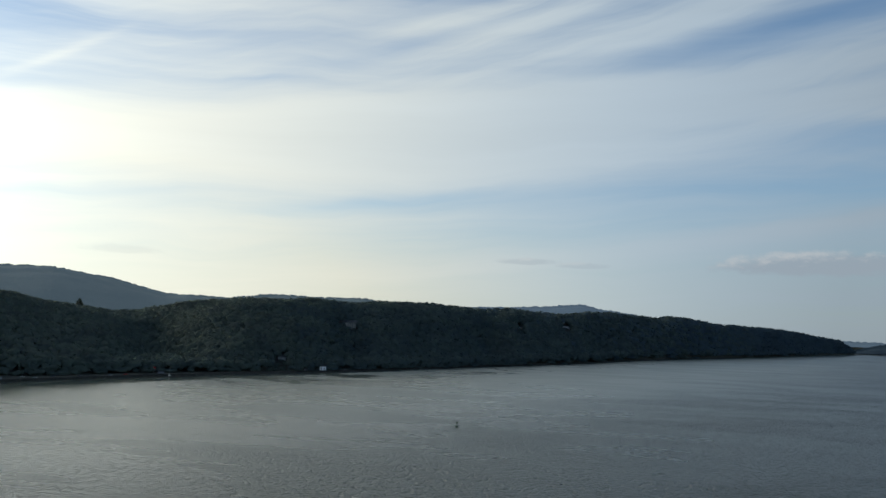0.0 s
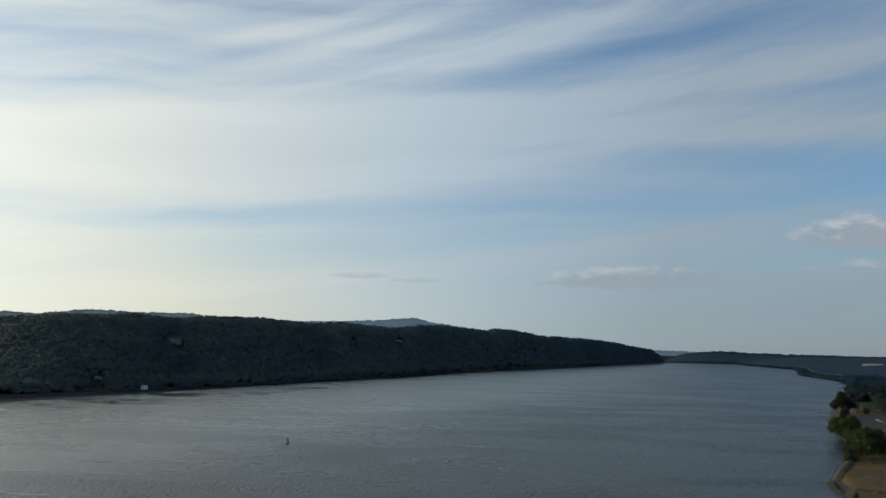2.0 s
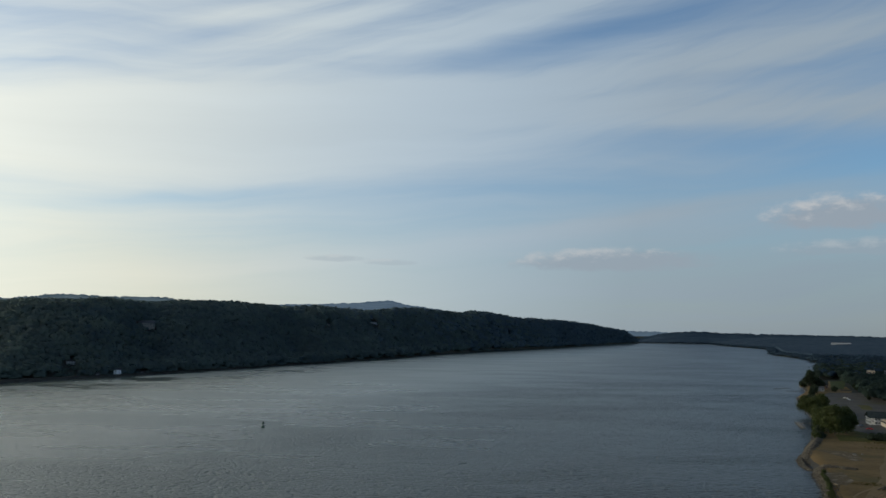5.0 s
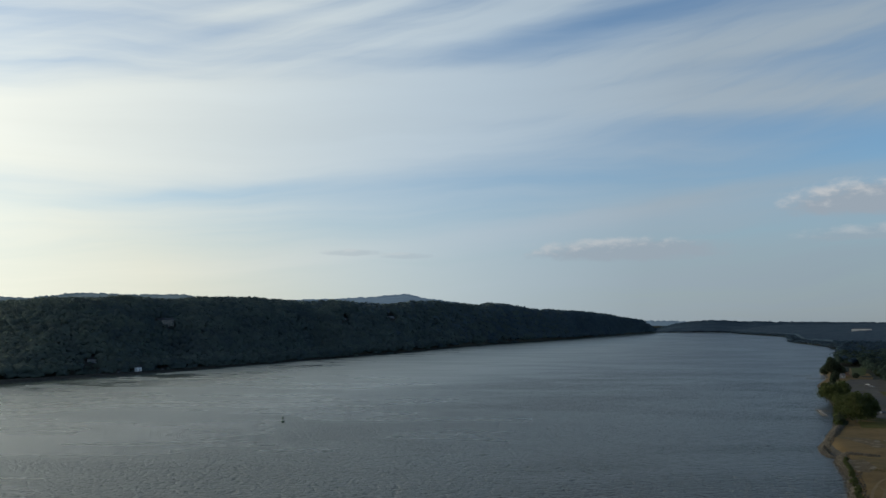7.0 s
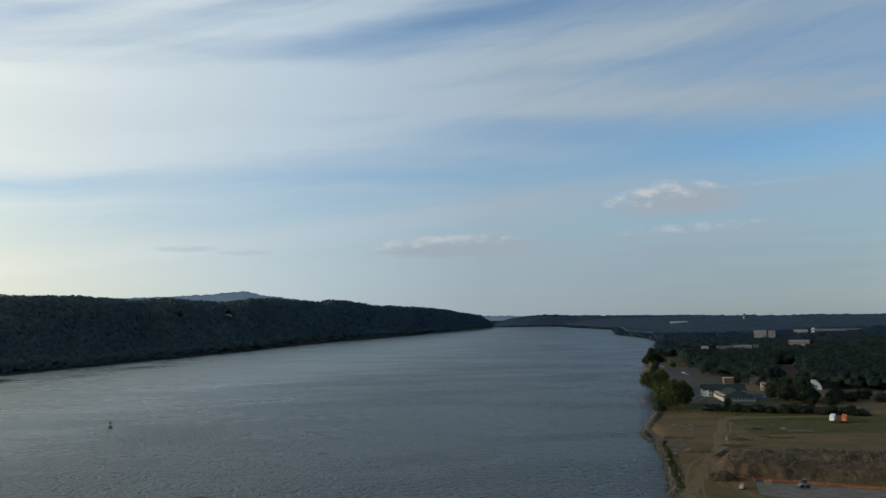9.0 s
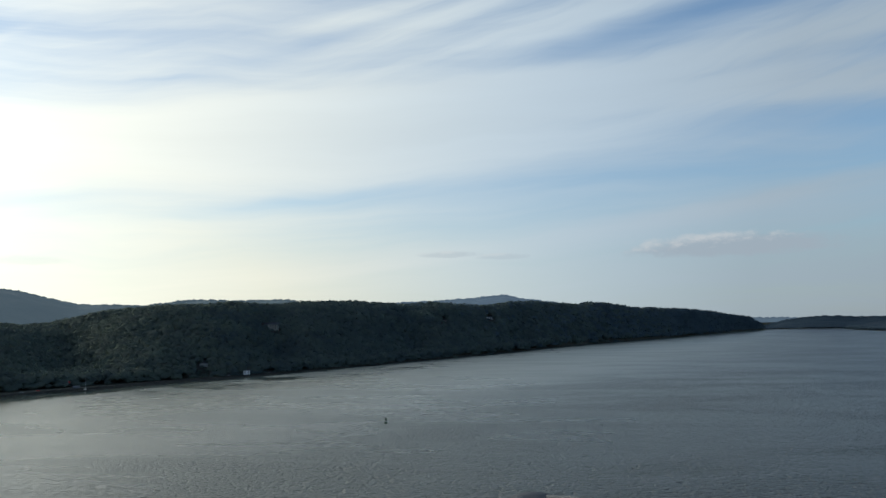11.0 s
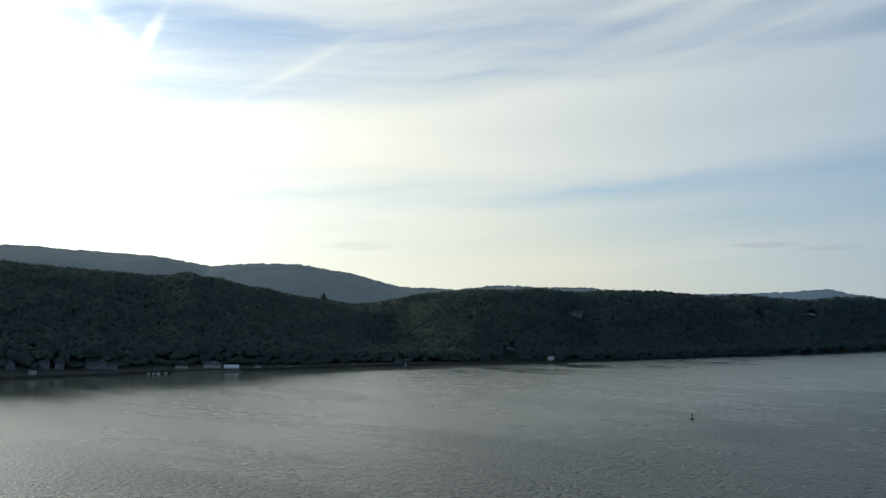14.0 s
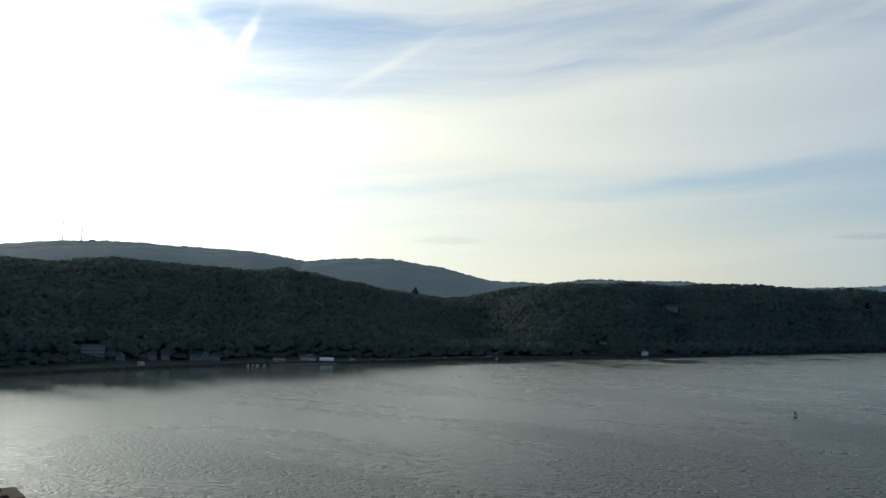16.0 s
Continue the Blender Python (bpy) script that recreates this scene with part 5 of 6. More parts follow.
def heap_surface(a, b):
    """The dug earth at a metres to the right along the heap and b metres back from its middle."""
    cx, cy = 262 + HEAP_AWAY[0] * b + HEAP_RIGHT[0] * a, 276 + HEAP_AWAY[1] * b + HEAP_RIGHT[1] * a
    lump = rough(cx, cy, 22, 5, 3.0)
    wander = 7 * rough(cx, cy, 30, 3, 8.0)
    plateau = ease(a + 0.6 * wander, -20, -9) * ease(b + 0.25 * wander + 1.5 * rough(cx, cy, 5, 2, 6.0), -34, -29) * (1 - ease(b + wander, 4, 20)) * (1 - ease(a, 80, 95))
    z = plateau * (3.8 + 1.3 * rough(cx, cy, 40, 2, 5.0)) + 1.6 * np.exp(-((a - 2) / 9) ** 2 - ((b + 22) / 9) ** 2) * plateau
    z = z + plateau * (1.3 * lump + 2.4 * np.exp(-((b + 2 - 0.4 * wander) / 6) ** 2) * ease(lump, -0.2, 0.5)) + 1.3 * np.maximum(rough(cx, cy, 9, 4, 1.0), 0) * ease(plateau, 0.02, 0.5)
    z = z + 0.5 * rough(cx, cy, 2.6, 3, 9.0) * ease(plateau, 0.05, 0.5)
    z = 2.9 + np.maximum(z, 0.0) * ease(np.minimum(np.minimum(a + 24, 95 - a), np.minimum(b + 38, 24 - b)), 0, 4)
    return np.stack((cx, cy, z), -1)


def spoil_heap():
    """Low heaps of dug earth on the works site, strewn with clods and broken stone."""
    a, b = np.meshgrid(np.linspace(-24, 95, 240), np.linspace(-38, 24, 125))
    tagged(sheet("spoil_heap", heap_surface(a, b), MUD), "dark heaps of dug earth on the works site", "earth heap", kind="stuff")
    rng = np.random.default_rng(17)
    for label, mat, n, lo, hi, big in (("dark clods of earth strewn over the heap", MUD, 900, -34, 12, 0.5), ("pale broken stone on top of the heap", STONE, 700, -10, 8, 0.42)):
        spots = heap_surface(rng.uniform(-14, 70, n), rng.uniform(lo, hi, n))
        spots = spots[spots[:, 2] > 4.2]
        V, F, base = [], [], 0
        shapes = [crown_shape(k + 60, 1) for k in range(5)]
        for i, p in enumerate(spots):
            co, fa = shapes[i % 5]
            V.append(co * (big * rng.uniform(0.35, 1.4)) * (1, 1, 0.7) + p)
            F.append(fa + base)
            base += len(co)
        tagged(mesh_from("clods", np.concatenate(V), np.concatenate(F), mat), label, "rubble", kind="stuff")


spoil_heap()
side = thing("sand_heap", "small dark cone of dumped sand", "earth heap", (224, 258, 3.0))
bm = ball(bmesh.new(), (0, 0, 0), 4.2, 4, (1.5, 1.0, 0.75))
for v in bm.verts:
    v.co += v.normal * noise.noise(v.co * 0.5) * 1.0
part("heap", bm, MUD, side)


def netting():
    n = thing("safety_fence", "orange plastic safety netting on leaning stakes", "fence", (0, 0, 0))
    line = [Vector((230, 260)), Vector((233, 251)), Vector((241, 242.5)), Vector((252.5, 227.5)), Vector((263, 213)), Vector((282, 193)), Vector((300, 172))]
    rng = random.Random(4)
    for p, q in zip(line, line[1:]):
        steps = max(2, int((q - p).length / 4))
        for i in range(steps):
            a, b = p.lerp(q, i / steps), p.lerp(q, (i + 1) / steps)
            lean = Vector((rng.uniform(-0.4, 0.4), rng.uniform(-0.4, 0.4)))
            part("stake", rod(bmesh.new(), (a.x, a.y, 2.8), (a.x + lean.x, a.y + lean.y, 4.1 + rng.uniform(-0.3, 0.4)), 0.09, n=6), TIMBER, n)
            bm = bmesh.new()
            for k in range(4):
                z = 3.1 + k * 0.26 + rng.uniform(-0.06, 0.06)
                rod(bm, (a.x, a.y, z), (b.x, b.y, z + rng.uniform(-0.2, 0.2)), 0.045, n=4)
            part("net", bm, ORANGE, n)


netting()


def barrier(x, y, turn, label="pale concrete barrier block", length=3.0, group="concrete barriers", at_z=3.05):
    b = thing("concrete_barrier", label, "barrier", (x, y, at_z), turn, group)
    part("block", prism(bmesh.new(), [(-0.4, 0), (0.4, 0), (0.4, 0.25), (0.15, 0.6), (0.12, 1.1), (-0.12, 1.1), (-0.15, 0.6), (-0.4, 0.25)], -length / 2, length / 2), CONCRETE, b)
    return b


one = barrier(347.0, 344.0, 55)
for i in range(1, 4):
    copy_thing(one, pose(347.0 + i * 2.6, 344.0 - i * 1.85, 3.05, 0, 0, 55 + i))
copy_thing(one, pose(349.5, 352.0, 3.05, 0, 0, 30))
copy_thing(one, pose(233.0, 243.5, 3.12, 0, 0, 40))
copy_thing(one, pose(232.3, 247.5, 3.12, 0, 0, 75))
pipe = thing("drain_pipe", "black plastic drain pipe lying in the grass", "pipe", (337, 358, 3.5), -60)
part("tube", rod(bmesh.new(), (-2.8, 0, 0), (2.8, 0, 0), 0.55, n=18), BLACK, pipe)
for i, (x, y) in enumerate(((322, 395), (325, 392), (319.5, 391), (291, 330), (295, 327), (312, 345))):
    d = thing("debris", "scrap of pale timber and board on the sand", "debris", (x, y, 3.02), i * 50, "scattered debris")
    part("board", box(bmesh.new(), -1.4, 1.4, -0.35, 0.35, 0.0, 0.25, 0.03), CONCRETE, d)
    part("plank", box(bmesh.new(), -1.0, 1.6, 0.36, 0.7, 0.02, 0.14, 0.02), TIMBER, d)
scrub = thing("stump", "pale cut stump beside low weeds", "stump", (296, 336, 3.0))
part("stem", rod(bmesh.new(), (0, 0, -0.2), (0, 0, 1.6), 0.7, 0.5, 10), TIMBER, scrub)


def trailer(x, y, turn, mat, label):
    t = thing("box_trailer", label, "trailer", (x, y, 3.1), turn, "parked trailers")
    part("box", box(bmesh.new(), -1.3, 1.3, 0, 12.5, 1.2, 4.0, 0.06), mat, t)
    for z in (1.25, 3.85):
        part("rail", box(bmesh.new(), -1.34, 1.34, -0.02, 12.52, z, z + 0.12, 0.01), STEEL, t)
    part("rear_door", box(bmesh.new(), -1.15, 1.15, -0.05, -0.003, 1.4, 3.8, 0.01), mat, t)
    for yy in (1.6, 2.8):
        for s in (-1, 1):
            part("wheel", rod(bmesh.new(), (s * 0.85, yy, 0.5), (s * 1.25, yy, 0.5), 0.5, n=16), BLACK, t)
    for s in (-1, 1):
        part("landing_leg", box(bmesh.new(), s * 0.8 - 0.08, s * 0.8 + 0.08, 9.9, 10.1, 0, 1.2), STEEL, t)


trailer(393.0, 358.5, -52, FABRIC, "white box trailer parked on the grass")
trailer(397.5, 354, -50, ORANGE, "orange box trailer parked on the grass")


def car(x, y, turn, mat, label, z=3.06):
    c = thing("car", label, "car", (x, y, z), turn, "parked cars")
    body = bmesh.new()
    box(body, -0.9, 0.9, -2.2, 2.2, 0.3, 0.95, 0.14)
    part("body", body, mat, c)
    part("cabin", prism(bmesh.new(), [(-0.78, 0.95), (0.78, 0.95), (0.62, 1.48), (-0.62, 1.48)], -1.2, 0.9), GLASS, c)
    part("roof", box(bmesh.new(), -0.62, 0.62, -1.0, 0.7, 1.46, 1.53, 0.03), mat, c)
    for sx in (-1, 1):
        for yy in (-1.35, 1.35):
            part("wheel", rod(bmesh.new(), (sx * 0.72, yy, 0.32), (sx * 0.93, yy, 0.32), 0.32, n=14), BLACK, c)
    return c


CARS = [car(471, 490, 40, WHITE, "white car parked behind the boathouse"), car(424, 512, 100, GREYWALL, "dark blue-grey car parked by the boathouse"), car(416, 494, 60, RED, "red car on the asphalt lot")]
for k, (i, x, y, turn) in enumerate(((0, 600, 745, 20), (1, 585, 720, 20), (1, 592, 731, 22), (1, 610, 470, 60), (0, 622, 462, 62), (0, 575, 470, 140), (1, 588, 455, 60))):
    copy_thing(CARS[i], pose(x, y, 3.06, 0, 0, turn))
for az, el, i in ((25.9, -3.80, 0), (24.9, -3.66, 1), (26.6, -3.72, 0), (23.4, -3.62, 1), (21.6, -3.55, 0), (20.7, -3.5, 2)):
    r, z = west_spot(az, el)
    copy_thing(CARS[i], pose(*polar(az, r, z + 0.1), 0, 0, az + 60))


def loader():
    m = thing("works_loader", "small white and grey wheeled loader on the slab", "loader", (239, 232, 3.1), 60)
    part("body", box(bmesh.new(), -0.9, 0.9, -1.6, 1.4, 0.7, 1.7, 0.12), GREYWALL, m)
    part("cab", box(bmesh.new(), -0.7, 0.7, -0.8, 0.7, 1.7, 2.9, 0.1), GLASS, m)
    part("bucket", prism(bmesh.new(), [(-1.1, 0.1), (1.1, 0.1), (1.1, 0.9), (-1.1, 0.7)], 2.2, 3.1), STEEL, m)
    for s in (-0.8, 0.8):
        part("arm", rod(bmesh.new(), (s, 0.3, 1.7), (s, 2.4, 0.7), 0.12), WHITE, m)
        for y in (-1.1, 1.0):
            part("wheel", rod(bmesh.new(), (s * 1.0, y, 0.62), (s * 1.45, y, 0.62), 0.62, n=18), BLACK, m)


loader()
crate = thing("machine", "orange and white works machine on bare earth", "machine", (218.5, 241, 3.05), 40)
part("housing", box(bmesh.new(), -1.6, 1.4, -0.8, 0.8, 0.5, 1.9, 0.1), ORANGE, crate)
part("tank", box(bmesh.new(), -2.8, -1.65, -0.7, 0.7, 0.5, 1.7, 0.15), WHITE, crate)
for s in (-1, 1):
    part("skid", box(bmesh.new(), -2.8, 1.6, s * 0.6 - 0.12, s * 0.6 + 0.12, 0.0, 0.5), BLACK, crate)


# ---------------------------------------------------------------- boathouse
def boathouse():
    b = thing("boathouse", "white boathouse with dark shingle roofs and a long low wing", "boathouse", (426.0, 485.0, 3.0), math.degrees(math.atan2(INLAND[1], INLAND[0])))
    part("wall", box(bmesh.new(), 0, 22.6, 0, 38, -0.5, 3.2), WHITE, b)
    part("wall", box(bmesh.new(), -4, 24, 38.02, 55, -0.5, 5.2), WHITE, b)
    hip = bmesh.new()
    lo = [hip.verts.new(p) for p in ((-1.0, -1.0, 3.1), (23.6, -1.0, 3.1), (23.6, 38.0, 3.1), (-1.0, 38.0, 3.1))]
    hi = [hip.verts.new(p) for p in ((11.3, 8.5, 7.4), (11.3, 38.0, 7.4))]
    hip.faces.new(lo[::-1])
    hip.faces.new((lo[0], lo[1], hi[0]))
    hip.faces.new((lo[1], lo[2], hi[1], hi[0]))
    hip.faces.new((lo[3], lo[0], hi[0], hi[1]))
    hip.faces.new((lo[2], lo[3], hi[1]))
    bmesh.ops.recalc_face_normals(hip, faces=hip.faces)
    part("roof", hip, SLATE, b)
    g1 = prism(bmesh.new(), [(38.03, 5.2), (54.98, 5.2), (46.5, 8.6)], -23.9, 3.9)
    s1 = shell(bmesh.new(), [(37.2, 4.9), (46.5, 8.7), (55.8, 4.9)], -24.6, 8.0, 0.25)
    for m in (g1, s1):
        bmesh.ops.transform(m, matrix=pose(0, 0, 0, 0, 0, 90), verts=m.verts)
    part("gable", g1, WHITE, b)
    part("roof", s1, SLATE, b)
    part("band", box(bmesh.new(), -0.03, 22.63, -0.06, -0.003, 0.9, 1.05), SLATE, b)
    for i in range(9):
        window(b, at(1.7 + i * 2.4, -0.02, 1.4), 1.9, 1.2)
    for i in range(6):
        y = 3.0 + i * 6.0
        bay = prism(bmesh.new(), [(-1.7, 0), (1.7, 0), (1.7, 1.9), (1.2, 2.6), (0, 2.9), (-1.2, 2.6), (-1.7, 1.9)], -0.12, 0.1)
        o = part("boat_door", bay, CREAM, b, "cream arched boat bay door")
        o.matrix_local = at(-0.02, y + 0.5, 0, -90)
        dm = part("dormer", prism(bmesh.new(), [(-1.1, 0), (1.1, 0), (0, 1.1)], 0.0, 3.0), CREAM, b, "cream gabled dormer")
        dm.matrix_local = at(-0.1, y + 0.5, 3.5, -90)
    for k in range(2):
        part("porch_floor", box(bmesh.new(), -7.6, -4.02, 38.5, 54.5, k * 2.7 - 0.1, k * 2.7 + 0.12), WHITE, b)
        for i in range(5):
            part("porch_column", box(bmesh.new(), -7.5, -7.2, 38.6 + i * 3.8, 38.9 + i * 3.8, k * 2.7 + 0.12, k * 2.7 + 2.6), WHITE, b)
        for i in range(5):
            window(b, at(-4.03, 40 + i * 3.4, k * 2.6 + 0.8, -90), 1.6, 1.4)
        for i in range(2):
            window(b, at(-3.1 + i * 2.0, 37.98, k * 2.6 + 0.8), 1.5, 1.4)
    part("porch_roof", box(bmesh.new(), -7.9, -4.02, 38.2, 54.8, 5.2, 5.5), SLATE, b)
    GLADES.append((447, 518, 60))


boathouse()
T = math.degrees(math.atan2(INLAND[1], INLAND[0]))
house("brown brick pump house with a flat tan roof", "pump house", (535, 601, 3.0), T, 8.6, 7, 5.6, 0.0, BRICK, CREAM, 1, 2, name="pump_house")
house("grey two-storey gabled house by the lot", "house", (551, 585, 3.0), T - 10, 8.5, 8, 5.8, 2.8, SHAKE, SLATE, 2, 3, along=False)
house("narrow tan stair tower among trees", "tower house", (514, 537, 3.0), T - 8, 3.6, 5, 6.6, 0.6, CREAM, ROOF_GREY, 2, 1, name="tower_house", along=False, door=False)
house("small white hut under the shore trees", "hut", (647, 846, 3.0), T, 9, 6, 3.6, 1.6, WHITE, ROOF_GREY, 1, 3, name="hut")
house("pale boat hut on the point", "hut", (706, 955, 3.0), T, 8, 7, 4.2, 2.4, CREAM, ROOF_GREY, 1, 2, name="hut", along=False)
house("brown boat shed behind the shore trees", "shed", (680, 884, 3.0), T - 4, 12, 12, 5.0, 4.5, BRICK, SLATE, 1, 4, name="boat_shed")


def quonset():
    q = thing("storage_tent", "white arched fabric storage tent in the yard", "storage tent", (552.5, 519.5, 3.0), T - 14)
    arc = [(math.cos(a) * 5.3, math.sin(a) ** 0.8 * 6.8) for a in np.linspace(0.001, math.pi - 0.001, 17)]
    bm = prism(bmesh.new(), arc, 0, 22)
    part("cover", bm, TARP, q)
    part("door", box(bmesh.new(), -2.0, 2.0, -0.06, -0.003, 0, 4.2), GREYWALL, q)
    for i in range(6):
        rib = bmesh.new()
        pts = [(x * 1.012, 0.3 + i * 4.25, z * 1.012) for x, z in arc]
        for p0, p1 in zip(pts, pts[1:]):
            rod(rib, p0, p1, 0.06, n=5)
        part("rib", rib, STEEL, q)


quonset()


def dock(x, y, turn, length, width, label):
    d = thing("dock", label, "dock", (x, y, 0.0), turn, "river docks")
    first = None
    for i in range(int(length / 0.6)):
        m = pose(i * 0.6, 0, 0.75)
        if first is None:
            first = part("plank", box(bmesh.new(), 0, 0.56, -width / 2, width / 2, -0.1, 0.05), TIMBER, d)
        else:
            again(first, d, m)
    first.matrix_local = pose(0, 0, 0.75)
    for i in range(int(length / 5) + 1):
        for s in (-1, 1):
            part("pile", rod(bmesh.new(), (i * 5.0, s * width / 2, -2), (i * 5.0, s * width / 2, 1.3), 0.16), TIMBER, d)


dock(388, 526, 60, 46, 2.6, "floating grey timber rowing dock off the shore")
dock(405, 556, -20, 18, 2.2, "short timber gangway to the rowing dock")
dock(628, 880, -12, 34, 2.4, "timber landing stage by the point")
dock(668, 930, 190, 26, 2.0, "narrow timber landing stage")

# ---------------------------------------------------------------- buildings on the wooded plain
def block(az0, az1, r, top, label, category="building", deep=14.0, mat=None, floors=2, bays=6, name="building", clear=70.0):
    az = (az0 + az1) / 2
    x, y, _ = polar(az, r)
    z = float(east_height(np.array(x), np.array(y)))
    h = EYE.z + r * math.tan(radians(top)) - z
    GLADES.append((x * (1 - clear / 2 / r), y * (1 - clear / 2 / r), max(clear * 0.6, r * radians(abs(az0 - az1)) * 0.5)))
    ob = house(label, category, (x, y, z), az, r * radians(abs(az0 - az1)), deep, h, 0.0, mat or WHITE, ROOF_GREY, floors, bays, name=name, door=False, sides=False)
    if r > 2400:
        far_thing(ob, az, r, z)
    return ob


block(-40.05, -40.50, 1340, -2.02, "small sunlit cream building among trees", mat=CREAM, bays=3)
block(-41.0, -41.95, 1420, -2.02, "long low grey building among trees", mat=GREYWALL, bays=9)
block(-42.02, -43.18, 1360, -1.96, "white flat-roofed college building", "college building", bays=9, mat=PALE_WALL)
block(-43.25, -43.62, 1380, -1.96, "low grey annexe among trees", mat=GREYWALL, bays=3)
block(-43.33, -44.09, 1900, -1.02, "pale grey eight-storey apartment slab over the trees", "apartment block", mat=PALE_WALL, floors=8, bays=7, name="apartment_block")
block(-44.20, -44.62, 1930, -1.04, "pale grey eight-storey apartment slab over the trees", "apartment block", mat=PALE_WALL, floors=8, bays=4, name="apartment_block")
block(-45.38, -46.60, 1480, -1.66, "long low white building with a flat roof", bays=10, mat=PALE_WALL, clear=56)
block(-46.75, -46.92, 2150, -0.90, "small white stair block over the trees", mat=FABRIC, bays=2)
block(-46.95, -49.60, 2250, -0.97, "long grey industrial building over the trees", mat=GREYWALL, bays=16, clear=120)
block(-45.70, -46.55, 2200, -1.0, "low pale industrial hall over the trees", mat=PALE_WALL, bays=6, clear=90)
block(-38.12, -39.25, 4200, -0.37, "long white institution far off on the plain", "institution", bays=14, deep=30, clear=60, floors=1)
block(-37.6, -37.8, 1750, -1.75, "grey stone tower house on the shore slope", mat=GREYWALL, bays=2, floors=3)


def cut_slope():
    azs, rr = np.arange(-43.9, -46.6, -0.1), np.linspace(800, 1120, 18)
    a, r = np.meshgrid(np.radians(azs), rr)
    x, y = -np.sin(a) * r, np.cos(a) * r
    z = east_height(x, y) + 0.6 + 1.2 * ripple2(x, y, 60, 2.0) * np.sin(np.linspace(0, math.pi, 18))[:, None]
    ob = sheet("cut_slope", np.stack((x, y, z), -1), CUT, flip=False)
    tagged(ob, "bare reddish earth slope cut in the woods", "cut slope", kind="structure")
    for r0 in range(745, 1110, 30):
        GLADES.append((*polar(-45.25, r0)[:2], 15 + (r0 - 745) * 0.01))


cut_slope()


def water_tower():
    w = thing("water_tower", "white water tower on a stem above far woods", "water tower", (0, 0, 0))
    part("stem", rod(bmesh.new(), (0, 0, 0), (0, 0, 36), 3.2, 2.4, 16), WHITE, w)
    bm = ball(bmesh.new(), (0, 0, 39.0), 11.0, 3, (1, 1, 0.7))
    part("tank", bm, WHITE, w)
    part("finial", rod(bmesh.new(), (0, 0, 46.3), (0, 0, 48.0), 0.6, 0.3), WHITE, w)
    far_thing(w, -42.77, 4500, 28.4)


water_tower()

# ---------------------------------------------------------------- trees and woods
SHORE_TREES = ((368, 468, 19, 19), (381, 474, 17, 17), (376, 490, 15, 14), (394, 488, 13, 13), (396, 447, 8, 6), (437, 581, 15, 15), (452, 590, 17, 15), (446, 602, 15, 14), (425, 560, 10, 10), (465, 618, 13, 12), (648, 864, 25, 15), (660, 866, 15, 12), (634, 838, 9, 9), (615, 812, 8, 9), (598, 795, 7, 8), (583, 775, 6, 7), (674, 880, 12, 11), (670, 906, 10, 12), (694, 922, 9, 10), (728, 962, 12, 13), (714, 846, 13, 14), (694, 842, 10, 11), (738, 884, 13, 14), (660, 838, 6, 8), (410, 530, 7, 8), (540, 722, 6, 7), (520, 695, 6, 7), (500, 668, 7, 8))
LOT_TREES = ((459, 470, 14, 13), (468, 477, 16, 14), (454, 454, 14, 14), (474, 472, 17, 15), (461, 447, 13, 14), (480, 465, 18, 16), (465, 441, 12, 13), (483, 457, 17, 16), (472, 455, 18, 17), (492, 470, 16, 14), (470, 430, 11, 13), (488, 442, 15, 15), (505, 455, 17, 16), (500, 438, 14, 14), (520, 445, 16, 15), (515, 425, 13, 13), (535, 425, 14, 14), (528, 556, 8, 6), (598, 710, 7, 4), (448, 408, 6, 8), (456, 400, 6, 8), (440, 418, 6, 8), (543, 599, 7, 8))
k = 0
for x, y, tall, wide in SHORE_TREES:
    k += 1
    tree(x, y, 2.8, tall, wide, "full broadleaf tree on the river's edge" if tall > 10 else "low bushy tree on the river's edge", LEAF if k < 10 else LEAF_DARK, k, leaves=4200 if k < 10 else 1800)
for x, y, tall, wide in LOT_TREES:
    k += 1
    if x > 1.045 * y:                  # low growth before the storage tent
        tall, wide = tall * 0.45, wide * 0.8
    tree(x, y, 2.9, tall, wide, "dark broadleaf tree in the grove by the lot" if tall > 10 else "small tree beside the lot", LEAF_DARK, k, "grove by the lot")
rng = random.Random(12)
for i in range(64):
    f = i / 63
    k += 1
    tree(378 + 58 * f + rng.uniform(-3, 3), 446 - 72 * f + rng.uniform(-4, 4), 2.9, rng.uniform(1.6, 5.6), rng.uniform(4.0, 10.5), "scrubby bush in the hedge line", LEAF_DARK, k, "hedge bushes", 420, name="bush")
for i in range(26):
    f = i / 25
    k += 1
    x, y = 262 - 62 * f + rng.uniform(-0.8, 0.8), 342 - 90 * f + rng.uniform(-0.8, 0.8)
    tree(x, y, 2.4, rng.uniform(1.2, 2.6), rng.uniform(2.0, 3.6), "green weed clump among the riprap", LEAF, k, "weeds on the riprap", 160, name="shrub")
for i in range(44):
    f = i / 43
    k += 1
    x, y = np.interp(f, (0, 0.2, 0.6, 1), (346, 356, 434, 516)), np.interp(f, (0, 0.2, 0.6, 1), (456, 472, 574, 700))
    tree(x + 1.2 + rng.uniform(-1.5, 2.5), y - 0.5 + rng.uniform(-2, 2), 0.9, rng.uniform(3.5, 7.5), rng.uniform(5.0, 9.0), "leafy bush leaning over the river's edge", LEAF_DARK if i % 3 else LEAF, k, "bushes on the river's edge", 420, name="bush")
r, z = 1600.0, float(west_height(np.array(23.73), np.array(1600.0)))
tree(*polar(23.73, r, z), EYE.z + r * math.tan(radians(1.36)) - z, 13, "lone tall tree standing above the saddle", LEAF_DARK, 99, "", 700)


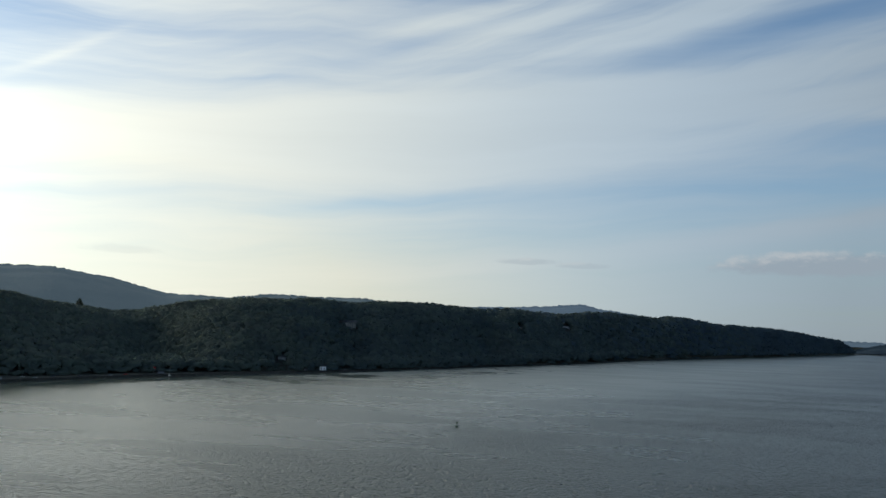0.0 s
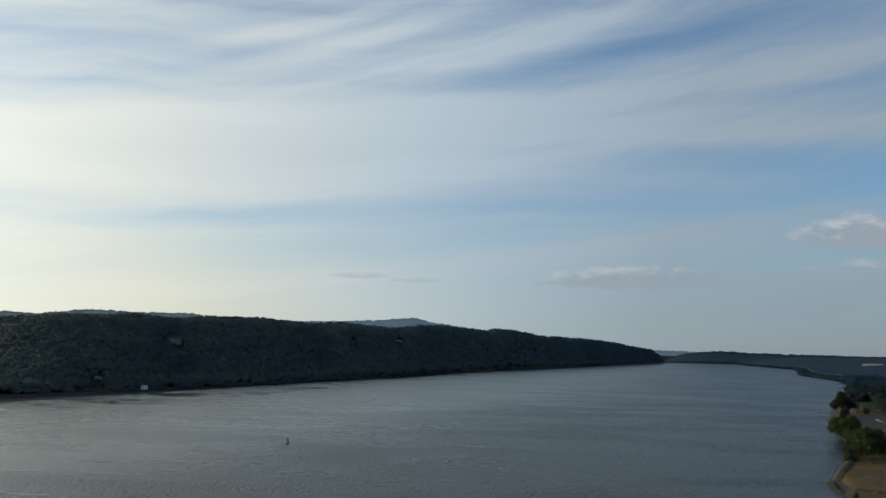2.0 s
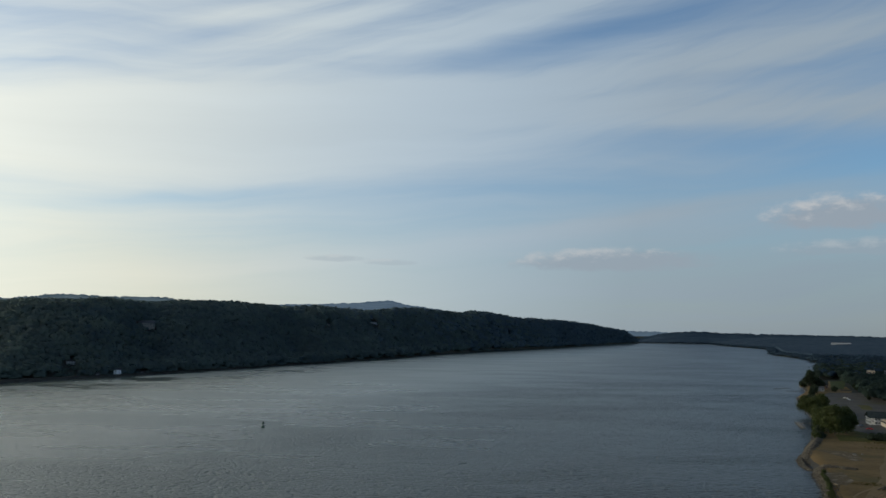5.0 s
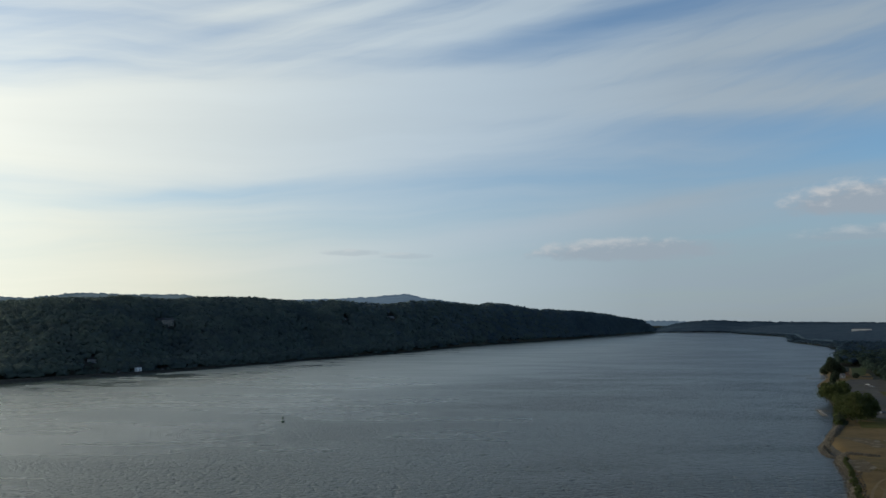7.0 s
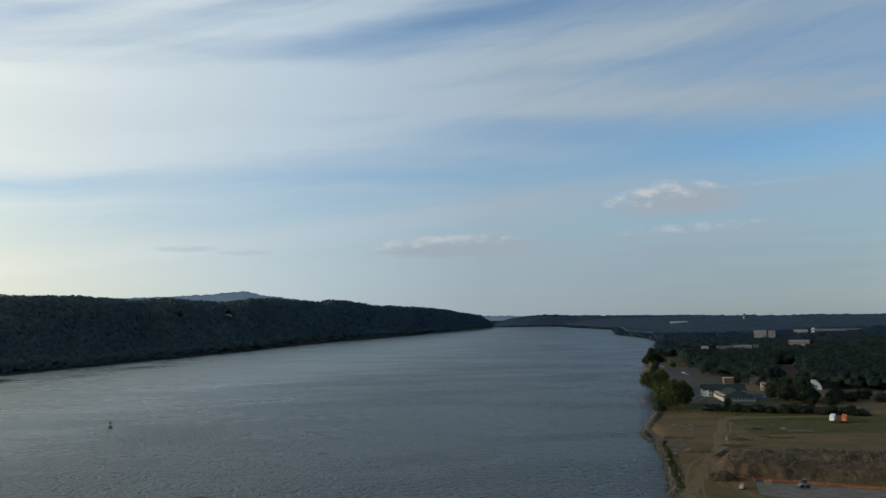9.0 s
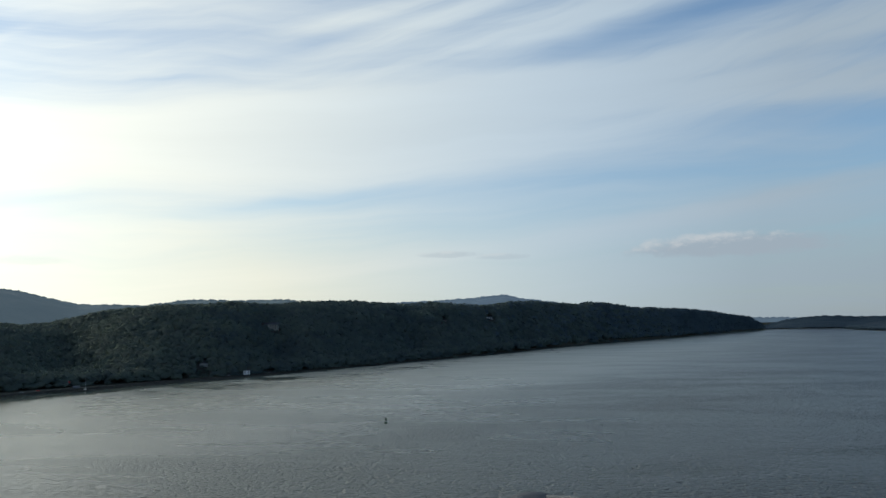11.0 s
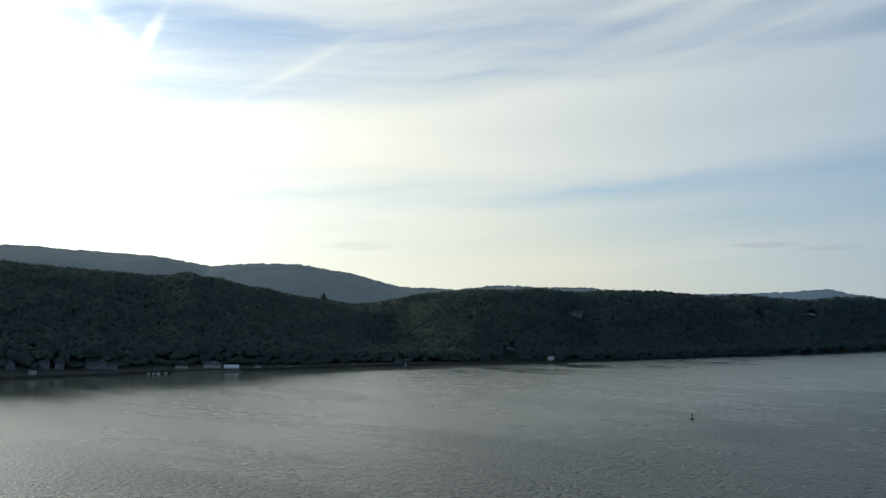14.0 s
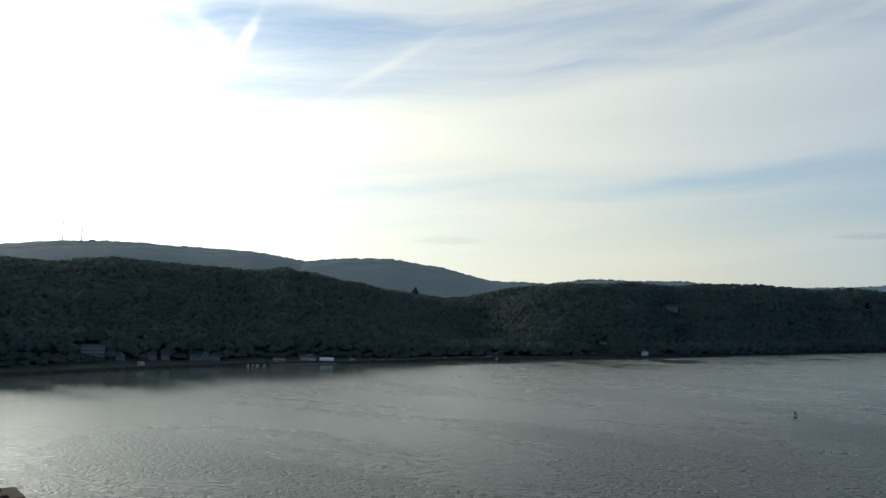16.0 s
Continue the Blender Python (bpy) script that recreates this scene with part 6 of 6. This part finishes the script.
def weeds():
    """Dry weeds in patches over the vacant lot and along the tracks."""
    rng = np.random.default_rng(31)
    spots = []
    for x, y, wide, deep, n in ((303, 333, 6, 3, 90), (323, 329, 9, 4, 90), (395, 376, 26, 5, 150), (374, 424, 16, 6, 110), (262, 312, 6, 4, 70), (285, 320, 7, 3, 80), (352, 410, 8, 5, 50), (236, 276, 4, 8, 40)):
        a, b = rng.normal(0, 0.5, n) * wide, rng.normal(0, 0.5, n) * deep
        px, py = x + 0.75 * a + 0.66 * b, y - 0.66 * a + 0.75 * b
        v, _ = shore_side(px, py)
        ok = v > 9
        spots.append(np.stack((px, py, east_height(px, py) - 0.35, rng.uniform(0.15, 0.5, n)), -1)[ok])
    scatter_woods("weeds", "dry olive weeds in patches on the vacant lot", np.concatenate(spots), DRY, 2, 9, 16)


weeds()


def clear_west(p):
    az, r = np.degrees(np.arctan2(-p[:, 0], p[:, 1])), np.hypot(p[:, 0], p[:, 1])
    keep = np.ones(len(p), bool)
    for a0, a1, r0, r1, front, growth in CLEAR:
        side = math.degrees(5.0 / front)
        keep &= ~((az < a0) & (az > a1) & (r > front) & (r < r1))
        low = (az < a0 + side) & (az > a1 - side) & (r > r0) & (r <= front)
        p[low, 3:] = (3.2 + 0.25 * (growth - 3.6), growth)
    return p[keep]


def east_woods():
    rng = np.random.default_rng(8)
    near, mid, fringe = [], [], []
    r = 640.0
    while r < 8000:
        step = 6.6 if r < 1250 else min(8.6 * r / 1250, 22.0)
        azs = np.arange(-24.0, -62.0, -math.degrees(step / r))
        azs = azs + rng.uniform(-0.45, 0.45, len(azs)) * math.degrees(step / r)
        rr = r + rng.uniform(-0.5, 0.5, len(azs)) * step
        a = np.radians(azs)
        x, y = -np.sin(a) * rr, np.cos(a) * rr
        v, s = shore_side(x, y)
        edge = wood_edge(s) + np.where(s > 1330, 0.0, 4 * ripple2(x, y, 70))
        ok = (v > edge) & (rr > 700) & ((rr < 2600) | (v < 75))
        for gx, gy, gr in GLADES:
            ok &= np.hypot(x - gx, y - gy) > gr
        x, y = x[ok], y[ok]
        size = step * rng.uniform(0.5, 1.15, len(x)) * (1 + 0.2 * ripple2(x, y, 80, 1.0))
        tall = 15.5 * rng.uniform(0.62, 1.15, len(x)) * (1 + 0.12 * ripple2(x, y, 110, 3.0))
        if r > 2500:
            tall = tall * 0.6
        (near if r < 1250 else mid if r < 2500 else fringe).append(np.stack((x, y, east_height(x, y), size, tall), -1))
        r += step * 0.92
    return np.concatenate(near), np.concatenate(mid), np.concatenate(fringe)


def far_canopy():
    """The closed canopy of the far plain, out to the horizon."""
    azs = np.arange(-25.0, -62.0, -0.07)
    a = np.radians(azs)
    rows = []
    for r in np.concatenate((np.arange(2450, 3600, 12), np.geomspace(3600, 8200, 110))):
        x, y = -np.sin(a) * r, np.cos(a) * r
        v, s = shore_side(x, y)
        land = ease(v, 22, 40)
        top = 8.5 + 6.5 * crown_bumps(azs * 46, np.full_like(azs, math.log(r) * 2640), 14.0) + 3.0 * ripple2(x, y, 420, 0.5) + 9.0 * ease(r, 3000, 5500) * rough(x, y, 1500, 3, 4.0)
        rows.append(np.stack((x, y, np.where(v > 20, east_height(x, y) + top * land, -4.0)), -1))
    return tagged(sheet("east_woods", np.array(rows), FAR_PLAIN), "far woods reaching the horizon, blued with painted haze", "woods", kind="stuff")


near, far = west_woods()
canopy("west_woods", "dense dark green broadleaf woods on the bluff, paled with painted haze", clear_west(near), WOODS_WEST, 1, 28)
far = clear_west(far)
# farther crowns more often take the leaf colour blued for haze
hazed = ease(np.hypot(far[:, 0], far[:, 1]), 1900, 4300) > np.random.default_rng(3).random(len(far))
canopy("west_woods", "dark green woods on the bluff away from the sun, paled with painted haze", far[~hazed], WOODS_OFF_SUN, 3, 24)
canopy("west_woods", "dark green woods on the far end of the bluff, blued with painted haze", far[hazed], WOODS_BEND, 2, 15)
near, mid, fringe = east_woods()
# here too distance picks the crowns whose colour carries haze
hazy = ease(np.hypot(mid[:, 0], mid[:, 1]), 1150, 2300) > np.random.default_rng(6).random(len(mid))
canopy("east_woods", "dark green woods covering the low plain", near, WOODS, 4, 28)
canopy("east_woods", "dark woods between the buildings of the plain", mid[~hazy], WOODS, 5, 15)
canopy("east_woods", "dark green woods far out on the plain, blued with painted haze", mid[hazy], WOODS_SHORE, 12, 15)
canopy("east_woods", "trees along the far shore, blued with painted haze", fringe, WOODS_SHORE, 6, 10)
far_canopy()
